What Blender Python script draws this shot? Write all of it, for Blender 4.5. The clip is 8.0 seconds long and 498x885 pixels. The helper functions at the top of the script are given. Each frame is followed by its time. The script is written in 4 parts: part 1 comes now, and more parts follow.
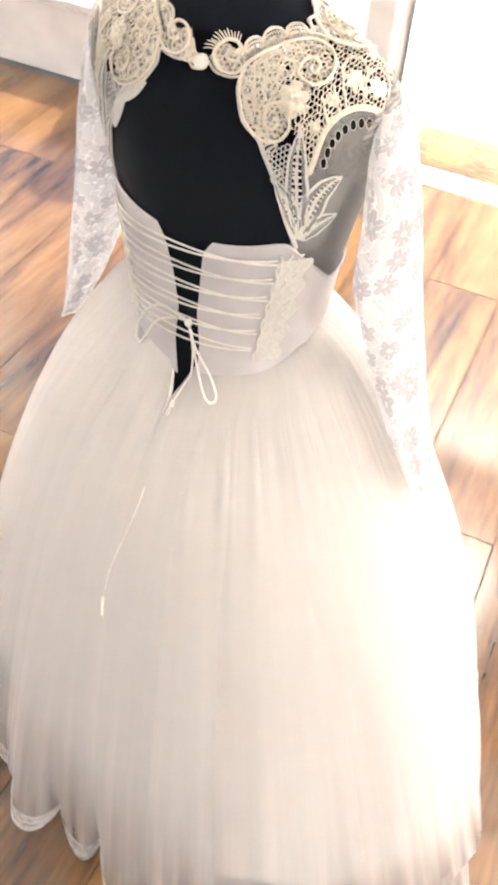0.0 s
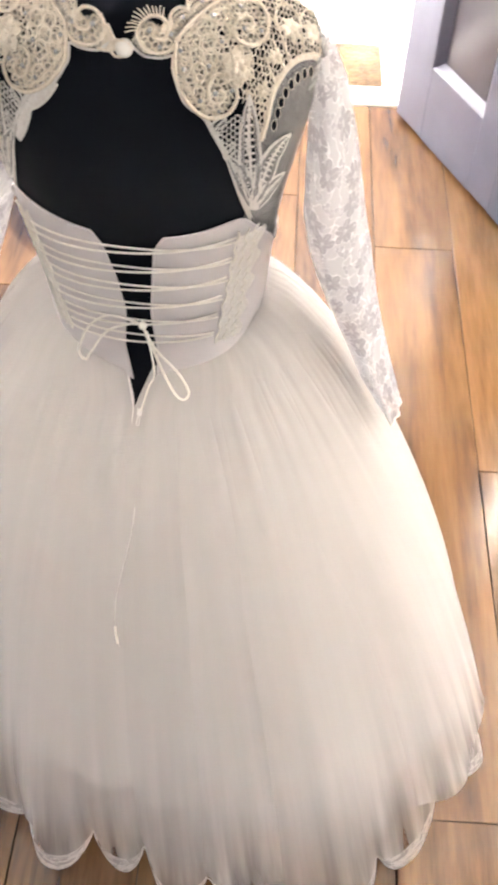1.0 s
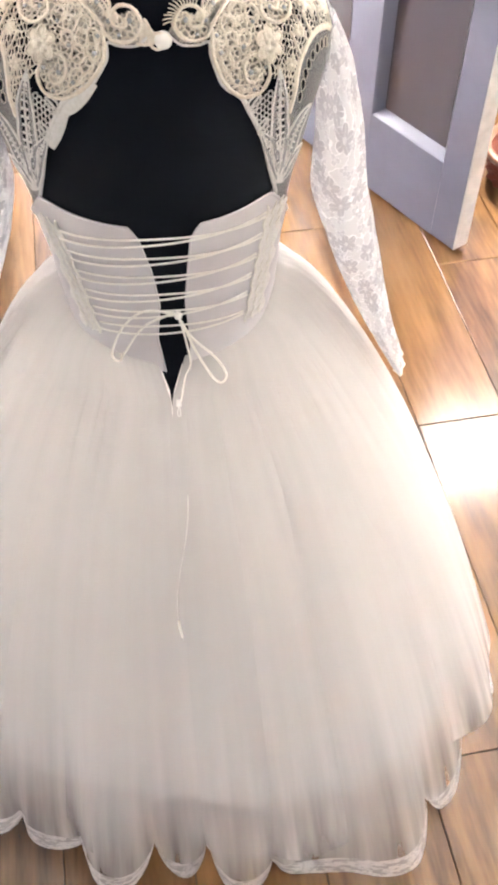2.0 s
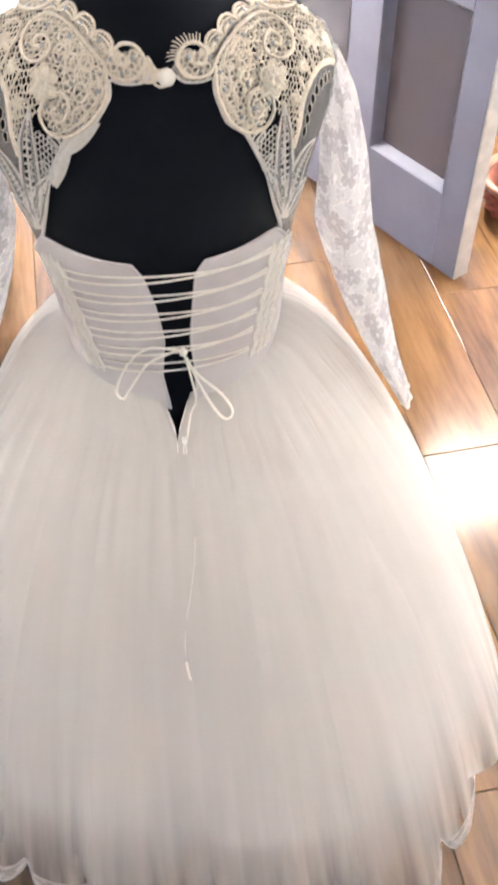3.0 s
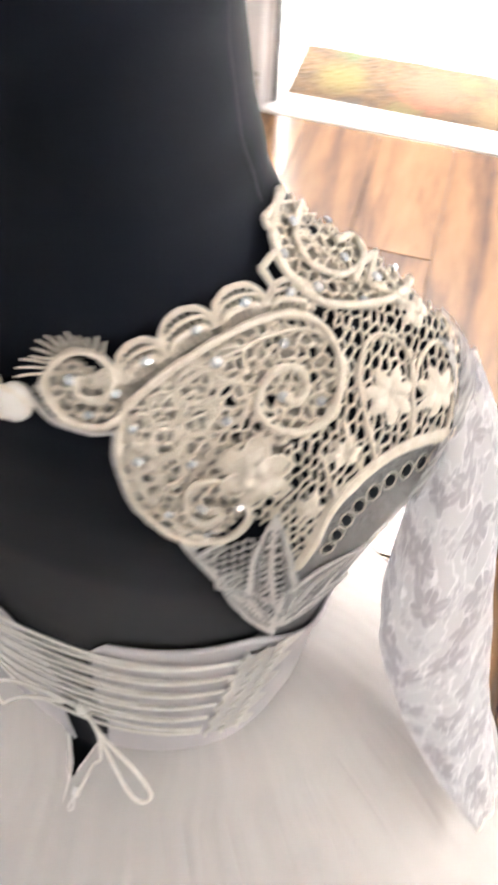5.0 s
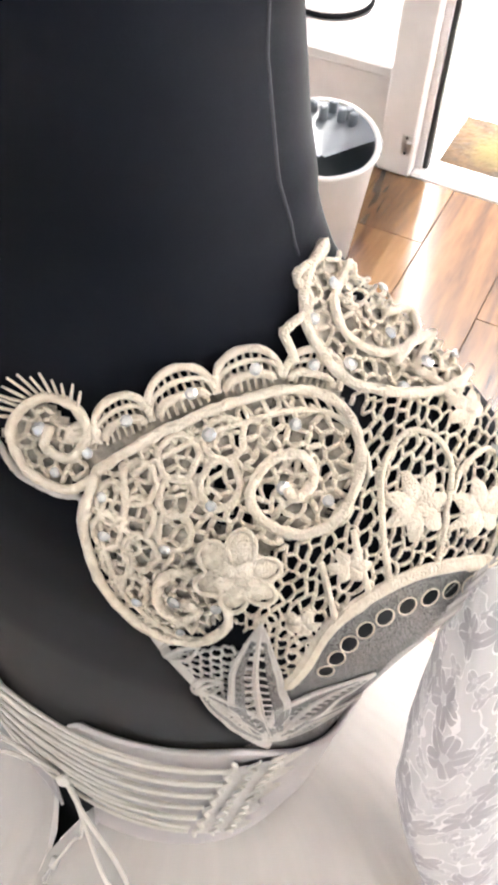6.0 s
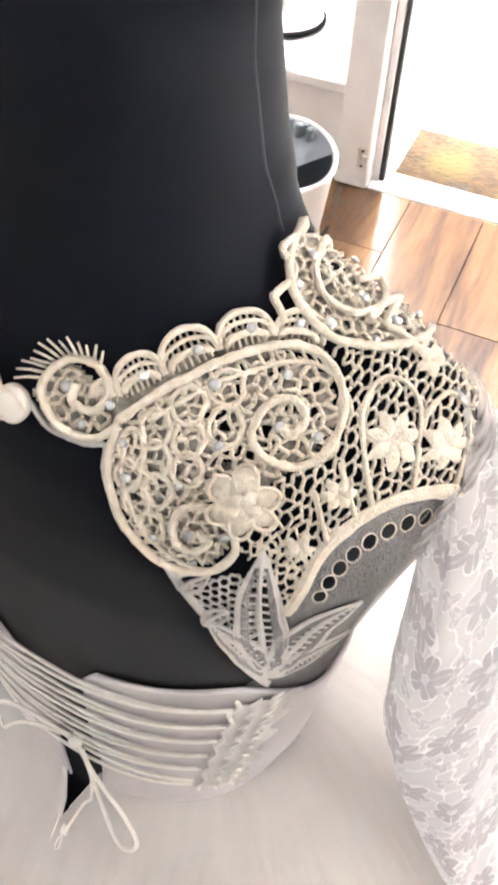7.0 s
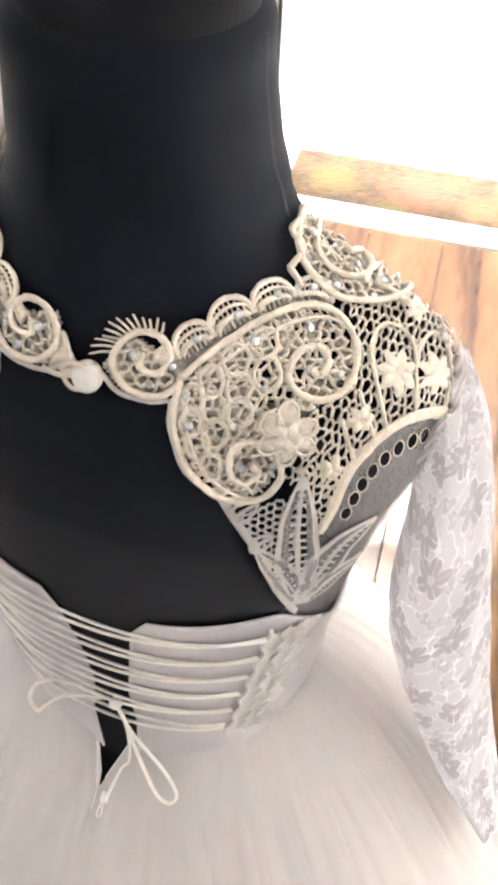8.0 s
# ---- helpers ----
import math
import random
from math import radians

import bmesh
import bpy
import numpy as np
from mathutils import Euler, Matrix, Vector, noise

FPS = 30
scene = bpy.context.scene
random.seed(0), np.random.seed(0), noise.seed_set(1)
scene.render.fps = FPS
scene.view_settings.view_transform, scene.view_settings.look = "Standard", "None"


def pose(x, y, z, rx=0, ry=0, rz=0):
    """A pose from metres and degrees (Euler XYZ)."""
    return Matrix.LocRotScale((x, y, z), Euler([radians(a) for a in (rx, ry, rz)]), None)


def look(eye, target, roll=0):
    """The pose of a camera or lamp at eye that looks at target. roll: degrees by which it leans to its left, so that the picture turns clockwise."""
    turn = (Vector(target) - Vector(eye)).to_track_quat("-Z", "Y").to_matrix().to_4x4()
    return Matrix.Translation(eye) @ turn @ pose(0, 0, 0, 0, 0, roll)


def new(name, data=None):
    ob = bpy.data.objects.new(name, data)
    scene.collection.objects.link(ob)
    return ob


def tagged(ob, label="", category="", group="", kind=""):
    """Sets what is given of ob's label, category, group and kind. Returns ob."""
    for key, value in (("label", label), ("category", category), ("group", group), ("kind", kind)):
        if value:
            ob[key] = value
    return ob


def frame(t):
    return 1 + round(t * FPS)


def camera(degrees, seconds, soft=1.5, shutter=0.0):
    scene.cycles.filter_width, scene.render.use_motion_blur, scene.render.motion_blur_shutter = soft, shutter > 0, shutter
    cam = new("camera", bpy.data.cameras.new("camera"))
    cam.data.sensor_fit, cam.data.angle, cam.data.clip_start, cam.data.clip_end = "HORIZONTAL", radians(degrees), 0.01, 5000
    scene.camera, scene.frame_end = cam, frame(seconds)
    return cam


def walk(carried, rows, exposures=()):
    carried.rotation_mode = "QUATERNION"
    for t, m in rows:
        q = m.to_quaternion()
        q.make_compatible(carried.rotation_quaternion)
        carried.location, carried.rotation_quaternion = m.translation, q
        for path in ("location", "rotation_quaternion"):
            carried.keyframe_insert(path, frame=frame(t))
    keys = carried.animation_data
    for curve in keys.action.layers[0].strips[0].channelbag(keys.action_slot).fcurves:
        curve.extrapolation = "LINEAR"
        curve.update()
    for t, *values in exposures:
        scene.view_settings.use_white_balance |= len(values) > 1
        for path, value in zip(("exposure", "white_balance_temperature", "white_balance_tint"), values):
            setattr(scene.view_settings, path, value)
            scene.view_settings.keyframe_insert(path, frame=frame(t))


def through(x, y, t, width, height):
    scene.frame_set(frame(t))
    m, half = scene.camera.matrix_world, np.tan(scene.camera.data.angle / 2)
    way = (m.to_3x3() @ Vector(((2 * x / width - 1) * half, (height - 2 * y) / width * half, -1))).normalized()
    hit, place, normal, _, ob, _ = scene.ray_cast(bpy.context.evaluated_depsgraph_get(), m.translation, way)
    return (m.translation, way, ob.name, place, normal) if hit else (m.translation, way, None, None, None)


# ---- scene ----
from mathutils.bvhtree import BVHTree

cam = camera(30.92, 8.0, soft=3.6, shutter=0.5)
PATH = [
    (0, (0.3075, -0.4234, 1.3166), (-0.3801, 0.7252, -0.1693), 4.22),
    (0.5, (0.1929, -0.4327, 1.3216), (-0.2232, 0.7651, -0.2252), 1.57),
    (1, (0.1571, -0.4299, 1.3193), (-0.0775, 0.7694, -0.2639), 1.21),
    (1.2, (0.1407, -0.4429, 1.3182), (-0.0417, 0.7653, -0.2652), 0.94),
    (1.5, (0.0719, -0.4682, 1.3222), (0.0403, 0.7577, -0.2577), 1.15),
    (2.8, (0.0251, -0.4792, 1.3133), (0.0738, 0.7990, -0.2242), -0.83),
    (3, (0.0317, -0.4658, 1.3138), (0.0608, 0.8259, -0.2129), -1.21),
    (3.2, (0.0398, -0.4573, 1.3145), (0.0569, 0.8384, -0.2090), -0.93),
    (3.5, (0.0466, -0.4399, 1.3136), (0.0461, 0.8606, -0.2058), -0.65),
    (4, (0.0876, -0.3664, 1.2964), (-0.0067, 0.9185, -0.2333), 1.44),
    (4.5, (0.0711, -0.2192, 1.2768), (-0.0811, 1.0156, -0.2891), 3.77),
    (5, (0.1035, -0.1032, 1.2417), (-0.3283, 0.9946, -0.3733), 3.01),
    (5.2, (0.1154, -0.0753, 1.2300), (-0.4146, 0.9512, -0.4026), 2.64),
    (6.3, (0.1120, -0.0659, 1.2184), (-0.5887, 1.0040, -0.3193), 2.99),
    (6.5, (0.1143, -0.0720, 1.2204), (-0.5771, 1.0031, -0.3178), 2.72),
    (7, (0.1241, -0.0964, 1.2316), (-0.5259, 1.0209, -0.2945), 2.83),
    (7.5, (0.1270, -0.1201, 1.2406), (-0.4938, 1.0385, -0.2668), 2.62),
    (8, (0.1151, -0.1582, 1.2526), (-0.3756, 1.0963, -0.2258), 2.68),
]
walk(cam, [(t, look(eye, target, roll)) for t, eye, target, roll in PATH],
     exposures=[(0.0, 1.08, 6900, 12), (0.6, 1.07, 6880, 12), (1.1, 0.68, 6810, 13), (1.6, 0.89, 6710, 13), (3.0, 0.82, 6560, 12), (3.6, 0.64, 6540, 12), (4.5, 0.48, 6630, 12), (5.1, 0.54, 6430, 12), (6.5, 0.64, 6520, 12), (8.0, 0.61, 6540, 12)])

# the room stands a little askew to the dress
ROOM = pose(0, 0, 0, 0, 0, 8.5)
V0 = 1.70  # inner face of the shop front

# ---- light ----
world = bpy.data.worlds.new("sky")
scene.world = world
world.use_nodes = True
wn = world.node_tree.nodes
sky = wn.new("ShaderNodeTexSky")
sky.sky_type, sky.sun_disc = "NISHITA", False
sky.sun_elevation, sky.sun_rotation = radians(56), radians(348)
world.node_tree.links.new(sky.outputs[0], wn["Background"].inputs[0])
wn["Background"].inputs[1].default_value = 0.15
sun = new("sun", bpy.data.lights.new("sun", "SUN"))
sun.data.energy, sun.data.angle, sun.data.color = 5.0, radians(1.5), (1.0, 0.96, 0.9)
sun.matrix_world = look((-0.56, 4.24, 4.0), (0, 1.6, 0))


def opening_light(name, u, v, z, w, h, watts, turn, colour=(1.0, 0.985, 0.96)):
    """An area lamp that shines into the room: daylight of an opening, or added fill."""
    lamp = new(name, bpy.data.lights.new(name, "AREA"))
    lamp.data.shape, lamp.data.size, lamp.data.size_y = "RECTANGLE", w, h
    lamp.data.energy, lamp.data.color = watts, colour
    lamp.matrix_world = ROOM @ pose(u, v, z, 90, 0, turn)


opening_light("daylight_left", -1.25, 2.28, 1.2, 1.5, 1.7, 520, 0)
opening_light("daylight_right", 1.30, 1.74, 1.15, 1.3, 1.8, 760, 0)
opening_light("daylight_door", 0.02, V0 + 0.07, 1.33, 0.70, 1.48, 430, 0)
# unseen side lamps, added as fill to brighten both flanks of the dress
opening_light("fill_side_right", 2.37, 0.55, 1.25, 1.9, 1.5, 2400, -90)
opening_light("fill_side_left", -2.37, 0.45, 1.25, 1.5, 1.4, 210, 90)
# warm lamp added behind the viewpoint, unseen, to lift the dress back
opening_light("fill_back", 0.0, -2.27, 1.3, 1.8, 1.7, 85, 180, (1.0, 0.94, 0.87))


# ---- materials ----
def material(name, colour, rough=0.6, metal=0.0):
    m = bpy.data.materials.new(name)
    m.use_nodes = True
    b = m.node_tree.nodes["Principled BSDF"]
    b.inputs["Base Color"].default_value = (*colour, 1)
    b.inputs["Roughness"].default_value = rough
    b.inputs["Metallic"].default_value = metal
    return m, m.node_tree.nodes, m.node_tree.links, b


def ramp(nodes, stops):
    r = nodes.new("ShaderNodeValToRGB")
    e = r.color_ramp.elements
    while len(e) < len(stops):
        e.new(0.5)
    for k, (p, c) in zip(e, stops):
        k.position, k.color = p, (*c, 1)
    return r


def mottled(name, dark, light, scale=20, rough=0.6, bump=0.2, fine=200, metal=0.0, stretch=(1, 1, 1)):
    """Two scales of variation in colour and relief."""
    m, n, l, b = material(name, light, rough, metal)
    tc = n.new("ShaderNodeTexCoord")
    mp = n.new("ShaderNodeMapping")
    mp.inputs["Scale"].default_value = stretch
    l.new(tc.outputs["Object"], mp.inputs[0])
    a, f = n.new("ShaderNodeTexNoise"), n.new("ShaderNodeTexNoise")
    a.inputs["Scale"].default_value, f.inputs["Scale"].default_value = scale, fine
    a.inputs["Detail"].default_value = 5
    l.new(mp.outputs[0], a.inputs["Vector"]), l.new(mp.outputs[0], f.inputs["Vector"])
    r = ramp(n, [(0.3, dark), (0.7, light)])
    l.new(a.outputs[0], r.inputs[0]), l.new(r.outputs[0], b.inputs["Base Color"])
    bp = n.new("ShaderNodeBump")
    bp.inputs["Strength"].default_value, bp.inputs["Distance"].default_value = bump, 0.001
    l.new(f.outputs[0], bp.inputs["Height"]), l.new(bp.outputs[0], b.inputs["Normal"])
    return m


def sheer(name, colour, cover, streak=(60, 60, 4), spread=0.3, through=0.5, uv=False):
    """Thin cloth: part of the light passes between the threads, part is scattered on both sides."""
    m = bpy.data.materials.new(name)
    m.use_nodes = True
    n, l = m.node_tree.nodes, m.node_tree.links
    n.remove(n["Principled BSDF"])
    out = n["Material Output"]
    d, t, c = n.new("ShaderNodeBsdfDiffuse"), n.new("ShaderNodeBsdfTranslucent"), n.new("ShaderNodeBsdfTransparent")
    d.inputs[0].default_value = t.inputs[0].default_value = (*colour, 1)
    cloth, mix = n.new("ShaderNodeMixShader"), n.new("ShaderNodeMixShader")
    cloth.inputs[0].default_value = through
    l.new(d.outputs[0], cloth.inputs[1]), l.new(t.outputs[0], cloth.inputs[2])
    tc, mp, ns = n.new("ShaderNodeTexCoord"), n.new("ShaderNodeMapping"), n.new("ShaderNodeTexNoise")
    mp.inputs["Scale"].default_value = streak
    ns.inputs["Scale"].default_value, ns.inputs["Detail"].default_value = 1.0, 4
    l.new(tc.outputs["UV" if uv else "Object"], mp.inputs[0]), l.new(mp.outputs[0], ns.inputs["Vector"])
    mr = n.new("ShaderNodeMapRange")
    mr.inputs[1].default_value, mr.inputs[2].default_value = 0.3, 0.7
    mr.inputs[3].default_value, mr.inputs[4].default_value = cover - spread, cover + spread
    l.new(ns.outputs[0], mr.inputs[0]), l.new(mr.outputs[0], mix.inputs[0])
    if uv:
        sep, pw, am, ml, ad = n.new("ShaderNodeSeparateXYZ"), n.new("ShaderNodeMath"), n.new("ShaderNodeMapRange"), n.new("ShaderNodeMath"), n.new("ShaderNodeMath")
        l.new(tc.outputs["UV"], sep.inputs[0])
        pw.operation, ml.operation = "POWER", "MULTIPLY"
        pw.inputs[1].default_value = 6.0
        l.new(sep.outputs[1], pw.inputs[0]), l.new(pw.outputs[0], am.inputs[0])
        am.inputs[3].default_value, am.inputs[4].default_value = 0.015, spread
        mr.inputs[3].default_value, mr.inputs[4].default_value = -1.0, 1.0
        l.new(mr.outputs[0], ml.inputs[0]), l.new(am.outputs[0], ml.inputs[1])
        thin = n.new("ShaderNodeMapRange")
        thin.inputs[3].default_value, thin.inputs[4].default_value = cover, cover * 0.80
        l.new(pw.outputs[0], thin.inputs[0]), l.new(thin.outputs[0], ad.inputs[1])
        l.new(ml.outputs[0], ad.inputs[0]), l.new(ad.outputs[0], mix.inputs[0])
    l.new(c.outputs[0], mix.inputs[1]), l.new(cloth.outputs[0], mix.inputs[2]), l.new(mix.outputs[0], out.inputs[0])
    return m


JERSEY = mottled("black_jersey", (0.0024, 0.0031, 0.0058), (0.0040, 0.0049, 0.0082), 30, 0.9, 0.05, 2600)
SEAM = mottled("dark_grey_seam", (0.010, 0.011, 0.015), (0.018, 0.019, 0.024), 60, 0.8, 0.3, 1500)
CAP = mottled("black_cap", (0.004, 0.004, 0.005), (0.008, 0.008, 0.010), 20, 0.75, 0.2, 600)
CAP.node_tree.nodes["Principled BSDF"].inputs["Specular IOR Level"].default_value = 0.1
JERSEY.node_tree.nodes["Principled BSDF"].inputs["Specular IOR Level"].default_value = 0.1
JERSEY.node_tree.nodes["Principled BSDF"].inputs["Sheen Weight"].default_value = 0.12
JERSEY.node_tree.nodes["Principled BSDF"].inputs["Sheen Roughness"].default_value = 0.4
SATIN = mottled("ivory_satin", (0.60, 0.565, 0.565), (0.69, 0.65, 0.65), 25, 0.45, 0.25, 900)
CORD = mottled("ivory_cord", (0.78, 0.685, 0.56), (0.92, 0.845, 0.725), 420, 0.85, 0.8, 1800)
LINING = mottled("white_lining", (0.82, 0.79, 0.755), (0.87, 0.84, 0.81), 14, 0.7, 0.3, 300)
CORDWHITE = mottled("white_cord", (0.86, 0.82, 0.74), (0.92, 0.89, 0.83), 200, 0.6, 0.5, 2500)
CORDPALE = mottled("pale_woven_lace", (0.80, 0.76, 0.71), (0.90, 0.87, 0.83), 400, 0.8, 0.9, 3500)
THREAD = mottled("grey_thread", (0.50, 0.49, 0.47), (0.62, 0.61, 0.59), 80, 0.5, 0.2, 800)
METAL = mottled("pale_metal", (0.66, 0.65, 0.62), (0.8, 0.79, 0.77), 90, 0.3, 0.1, 500, 1.0)
STONE, _n, _l, _b = material("rhinestone_glass", (0.84, 0.85, 0.84), 0.05, 0.5)
TULLE = sheer("white_tulle", (0.92, 0.895, 0.865), 0.48, (80, 1.2, 1), 0.40, uv=True)
TULLEPLAIN = sheer("sleeve_head_tulle", (0.90, 0.88, 0.86), 0.45, (90, 90, 400), 0.25, 0.5)
FINEMESH = sheer("fine_net", (0.78, 0.75, 0.73), 0.37, (2600, 2600, 2600), 0.25, 0.2)
SHEERLACE = sheer("lace_ground", (0.86, 0.785, 0.67), 0.58, (260, 260, 260), 0.38, 0.1)


def lace_sheet(name, colour, cells, base, dense, thread):
    """Sheer net with flowers, leaves and tendrils woven denser into it; cells: flowers across and down the sheet."""
    m = sheer(name, colour, base, (900, 900, 900), 0.06, 0.5)
    n, l = m.node_tree.nodes, m.node_tree.links
    mix = [k for k in n if k.bl_idname == "ShaderNodeMixShader" and k.inputs[1].links and k.inputs[1].links[0].from_node.bl_idname == "ShaderNodeBsdfTransparent"][0]
    cloth = mix.inputs[2].links[0].from_node

    def math_node(op, a, b=None, c=None):
        k = n.new("ShaderNodeMath")
        k.operation = op
        for at, v in enumerate((a, b, c)):
            if v is None:
                continue
            if isinstance(v, (int, float)):
                k.inputs[at].default_value = v
            else:
                l.new(v, k.inputs[at])
        return k.outputs[0]

    tc, mp = n.new("ShaderNodeTexCoord"), n.new("ShaderNodeMapping")
    mp.inputs["Scale"].default_value = (*cells, 1)
    l.new(tc.outputs["UV"], mp.inputs[0])

    def flowers(scale, size, count, sharp):
        v, d, sep, cs = n.new("ShaderNodeTexVoronoi"), n.new("ShaderNodeVectorMath"), n.new("ShaderNodeSeparateXYZ"), n.new("ShaderNodeSeparateXYZ")
        v.voronoi_dimensions, d.operation = "2D", "SUBTRACT"
        v.inputs["Scale"].default_value, v.inputs["Randomness"].default_value = scale, 0.75
        l.new(mp.outputs[0], v.inputs["Vector"])
        l.new(mp.outputs[0], d.inputs[0]), l.new(v.outputs["Position"], d.inputs[1])
        l.new(d.outputs[0], sep.inputs[0]), l.new(v.outputs["Color"], cs.inputs[0])
        ang = math_node("ARCTAN2", sep.outputs[1], sep.outputs[0])
        ang = math_node("MULTIPLY_ADD", cs.outputs[0], 6.28, ang)
        wave = math_node("ABSOLUTE", math_node("COSINE", math_node("MULTIPLY", ang, count / 2)))
        wave = math_node("POWER", wave, sharp)
        edge = math_node("MULTIPLY", math_node("MULTIPLY_ADD", wave, 0.6, 0.4), size)
        gap = math_node("SUBTRACT", edge, v.outputs["Distance"])
        fill = math_node("GREATER_THAN", gap, 0.0)
        rim = math_node("COMPARE", gap, 0.0, 0.028)
        eye = math_node("COMPARE", v.outputs["Distance"], size * 0.24, 0.022)
        core = math_node("GREATER_THAN", v.outputs["Distance"], size * 0.2)
        slit = math_node("GREATER_THAN", math_node("ABSOLUTE", math_node("SINE", math_node("MULTIPLY", ang, count / 2))), 0.10)
        return math_node("MULTIPLY", math_node("MULTIPLY", fill, core), slit), math_node("MAXIMUM", rim, eye)

    f1, o1 = flowers(1.0, 0.40, 5, 0.6)
    f2, o2 = flowers(1.9, 0.36, 3, 1.6)
    ns = n.new("ShaderNodeTexNoise")
    ns.inputs["Scale"].default_value, ns.inputs["Detail"].default_value = 1.6, 1.0
    l.new(mp.outputs[0], ns.inputs["Vector"])
    tendril = math_node("COMPARE", ns.outputs[0], 0.5, 0.012)
    outline = math_node("MAXIMUM", math_node("MAXIMUM", o1, o2), tendril)
    fill = math_node("MAXIMUM", f1, math_node("MULTIPLY", f2, 0.75))
    both = math_node("MAXIMUM", fill, outline)
    cov = n.new("ShaderNodeMapRange")
    cov.inputs[3].default_value, cov.inputs[4].default_value = base, dense
    l.new(both, cov.inputs[0]), l.new(cov.outputs[0], mix.inputs[0])
    # close-woven petals let less light through than the thin outline cords
    l.new(math_node("MULTIPLY_ADD", fill, -0.12, 0.55), cloth.inputs[0])
    hue = n.new("ShaderNodeMix")
    hue.data_type = "RGBA"
    hue.inputs["A"].default_value, hue.inputs["B"].default_value = (*colour, 1), (*thread, 1)
    l.new(fill, hue.inputs["Factor"])
    for k in n:
        if k.bl_idname in ("ShaderNodeBsdfDiffuse", "ShaderNodeBsdfTranslucent"):
            l.new(hue.outputs["Result"], k.inputs[0])
    return m


# petals grey against the net: weaker backlight put into their colour
SLEEVELACE = lace_sheet("sleeve_lace", (0.95, 0.94, 0.94), (6, 12), 0.70, 0.95, (0.53, 0.515, 0.535))
HEMLACE = lace_sheet("hem_lace", (0.92, 0.90, 0.89), (70, 2.4), 0.45, 0.76, (0.88, 0.86, 0.84))
WALL = mottled("white_wall_paint", (0.74, 0.72, 0.70), (0.82, 0.80, 0.78), 3, 0.7, 0.3, 150)
GLOSSWHITE = mottled("white_gloss_paint", (0.72, 0.69, 0.67), (0.82, 0.79, 0.77), 12, 0.35, 0.15, 120)
DOORPAINT = mottled("grey_blue_door_paint", (0.104, 0.110, 0.160), (0.130, 0.136, 0.190), 8, 0.45, 0.25, 150)
EDGEPAINT = mottled("pale_door_edge_paint", (0.34, 0.32, 0.30), (0.46, 0.43, 0.40), 30, 0.6, 0.3, 150)
TINTED, _n, _l, _b = material("dark_glass", (0.060, 0.056, 0.070), 0.16)
RUBBER = mottled("black_seal", (0.015, 0.015, 0.016), (0.04, 0.04, 0.04), 60, 0.6)
CONCRETE = mottled("pale_concrete", (0.52, 0.50, 0.47), (0.68, 0.66, 0.63), 6, 0.85, 0.5, 120)


def wood_material():
    m, n, l, b = material("laminate_oak", (0.4, 0.22, 0.1), 0.17)
    b.inputs["IOR"].default_value = 1.65
    tc, mp, oi = n.new("ShaderNodeTexCoord"), n.new("ShaderNodeMapping"), n.new("ShaderNodeObjectInfo")
    mp.inputs["Scale"].default_value = (13, 1.5, 4)
    add = n.new("ShaderNodeVectorMath")
    sc = n.new("ShaderNodeVectorMath")
    sc.operation = "SCALE"
    sc.inputs[0].default_value = (37, 91, 13)
    l.new(oi.outputs["Random"], sc.inputs["Scale"])
    l.new(tc.outputs["Object"], mp.inputs[0]), l.new(mp.outputs[0], add.inputs[0]), l.new(sc.outputs[0], add.inputs[1])
    a, f = n.new("ShaderNodeTexNoise"), n.new("ShaderNodeTexNoise")
    a.inputs["Scale"].default_value, a.inputs["Detail"].default_value, a.inputs["Distortion"].default_value = 1.0, 6, 0.9
    f.inputs["Scale"].default_value, f.inputs["Detail"].default_value = 9.0, 6
    l.new(add.outputs[0], a.inputs["Vector"]), l.new(add.outputs[0], f.inputs["Vector"])
    r = ramp(n, [(0.24, (0.028, 0.013, 0.006)), (0.38, (0.085, 0.042, 0.018)), (0.54, (0.140, 0.072, 0.029)), (0.78, (0.205, 0.110, 0.046))])
    sm = n.new("ShaderNodeMath")
    sm.operation = "MULTIPLY_ADD"
    sm.inputs[1].default_value = 0.35
    l.new(f.outputs[0], sm.inputs[0])
    sh = n.new("ShaderNodeMapRange")
    sh.inputs[3].default_value, sh.inputs[4].default_value = -0.28, -0.08
    l.new(oi.outputs["Random"], sh.inputs[0])
    ad = n.new("ShaderNodeMath")
    l.new(a.outputs[0], ad.inputs[0]), l.new(sh.outputs[0], ad.inputs[1])
    l.new(ad.outputs[0], sm.inputs[2]), l.new(sm.outputs[0], r.inputs[0]), l.new(r.outputs[0], b.inputs["Base Color"])
    bp = n.new("ShaderNodeBump")
    bp.inputs["Strength"].default_value, bp.inputs["Distance"].default_value = 0.15, 0.0006
    l.new(f.outputs[0], bp.inputs["Height"]), l.new(bp.outputs[0], b.inputs["Normal"])
    return m


WOOD = wood_material()


# ---- mesh helpers ----
def mesh_of(name, verts, faces, mat, smooth=False):
    me = bpy.data.meshes.new(name)
    me.from_pydata([tuple(v) for v in verts], [], faces)
    me.materials.append(mat)
    if smooth:
        me.polygons.foreach_set("use_smooth", [True] * len(me.polygons))
    me.update()
    return me


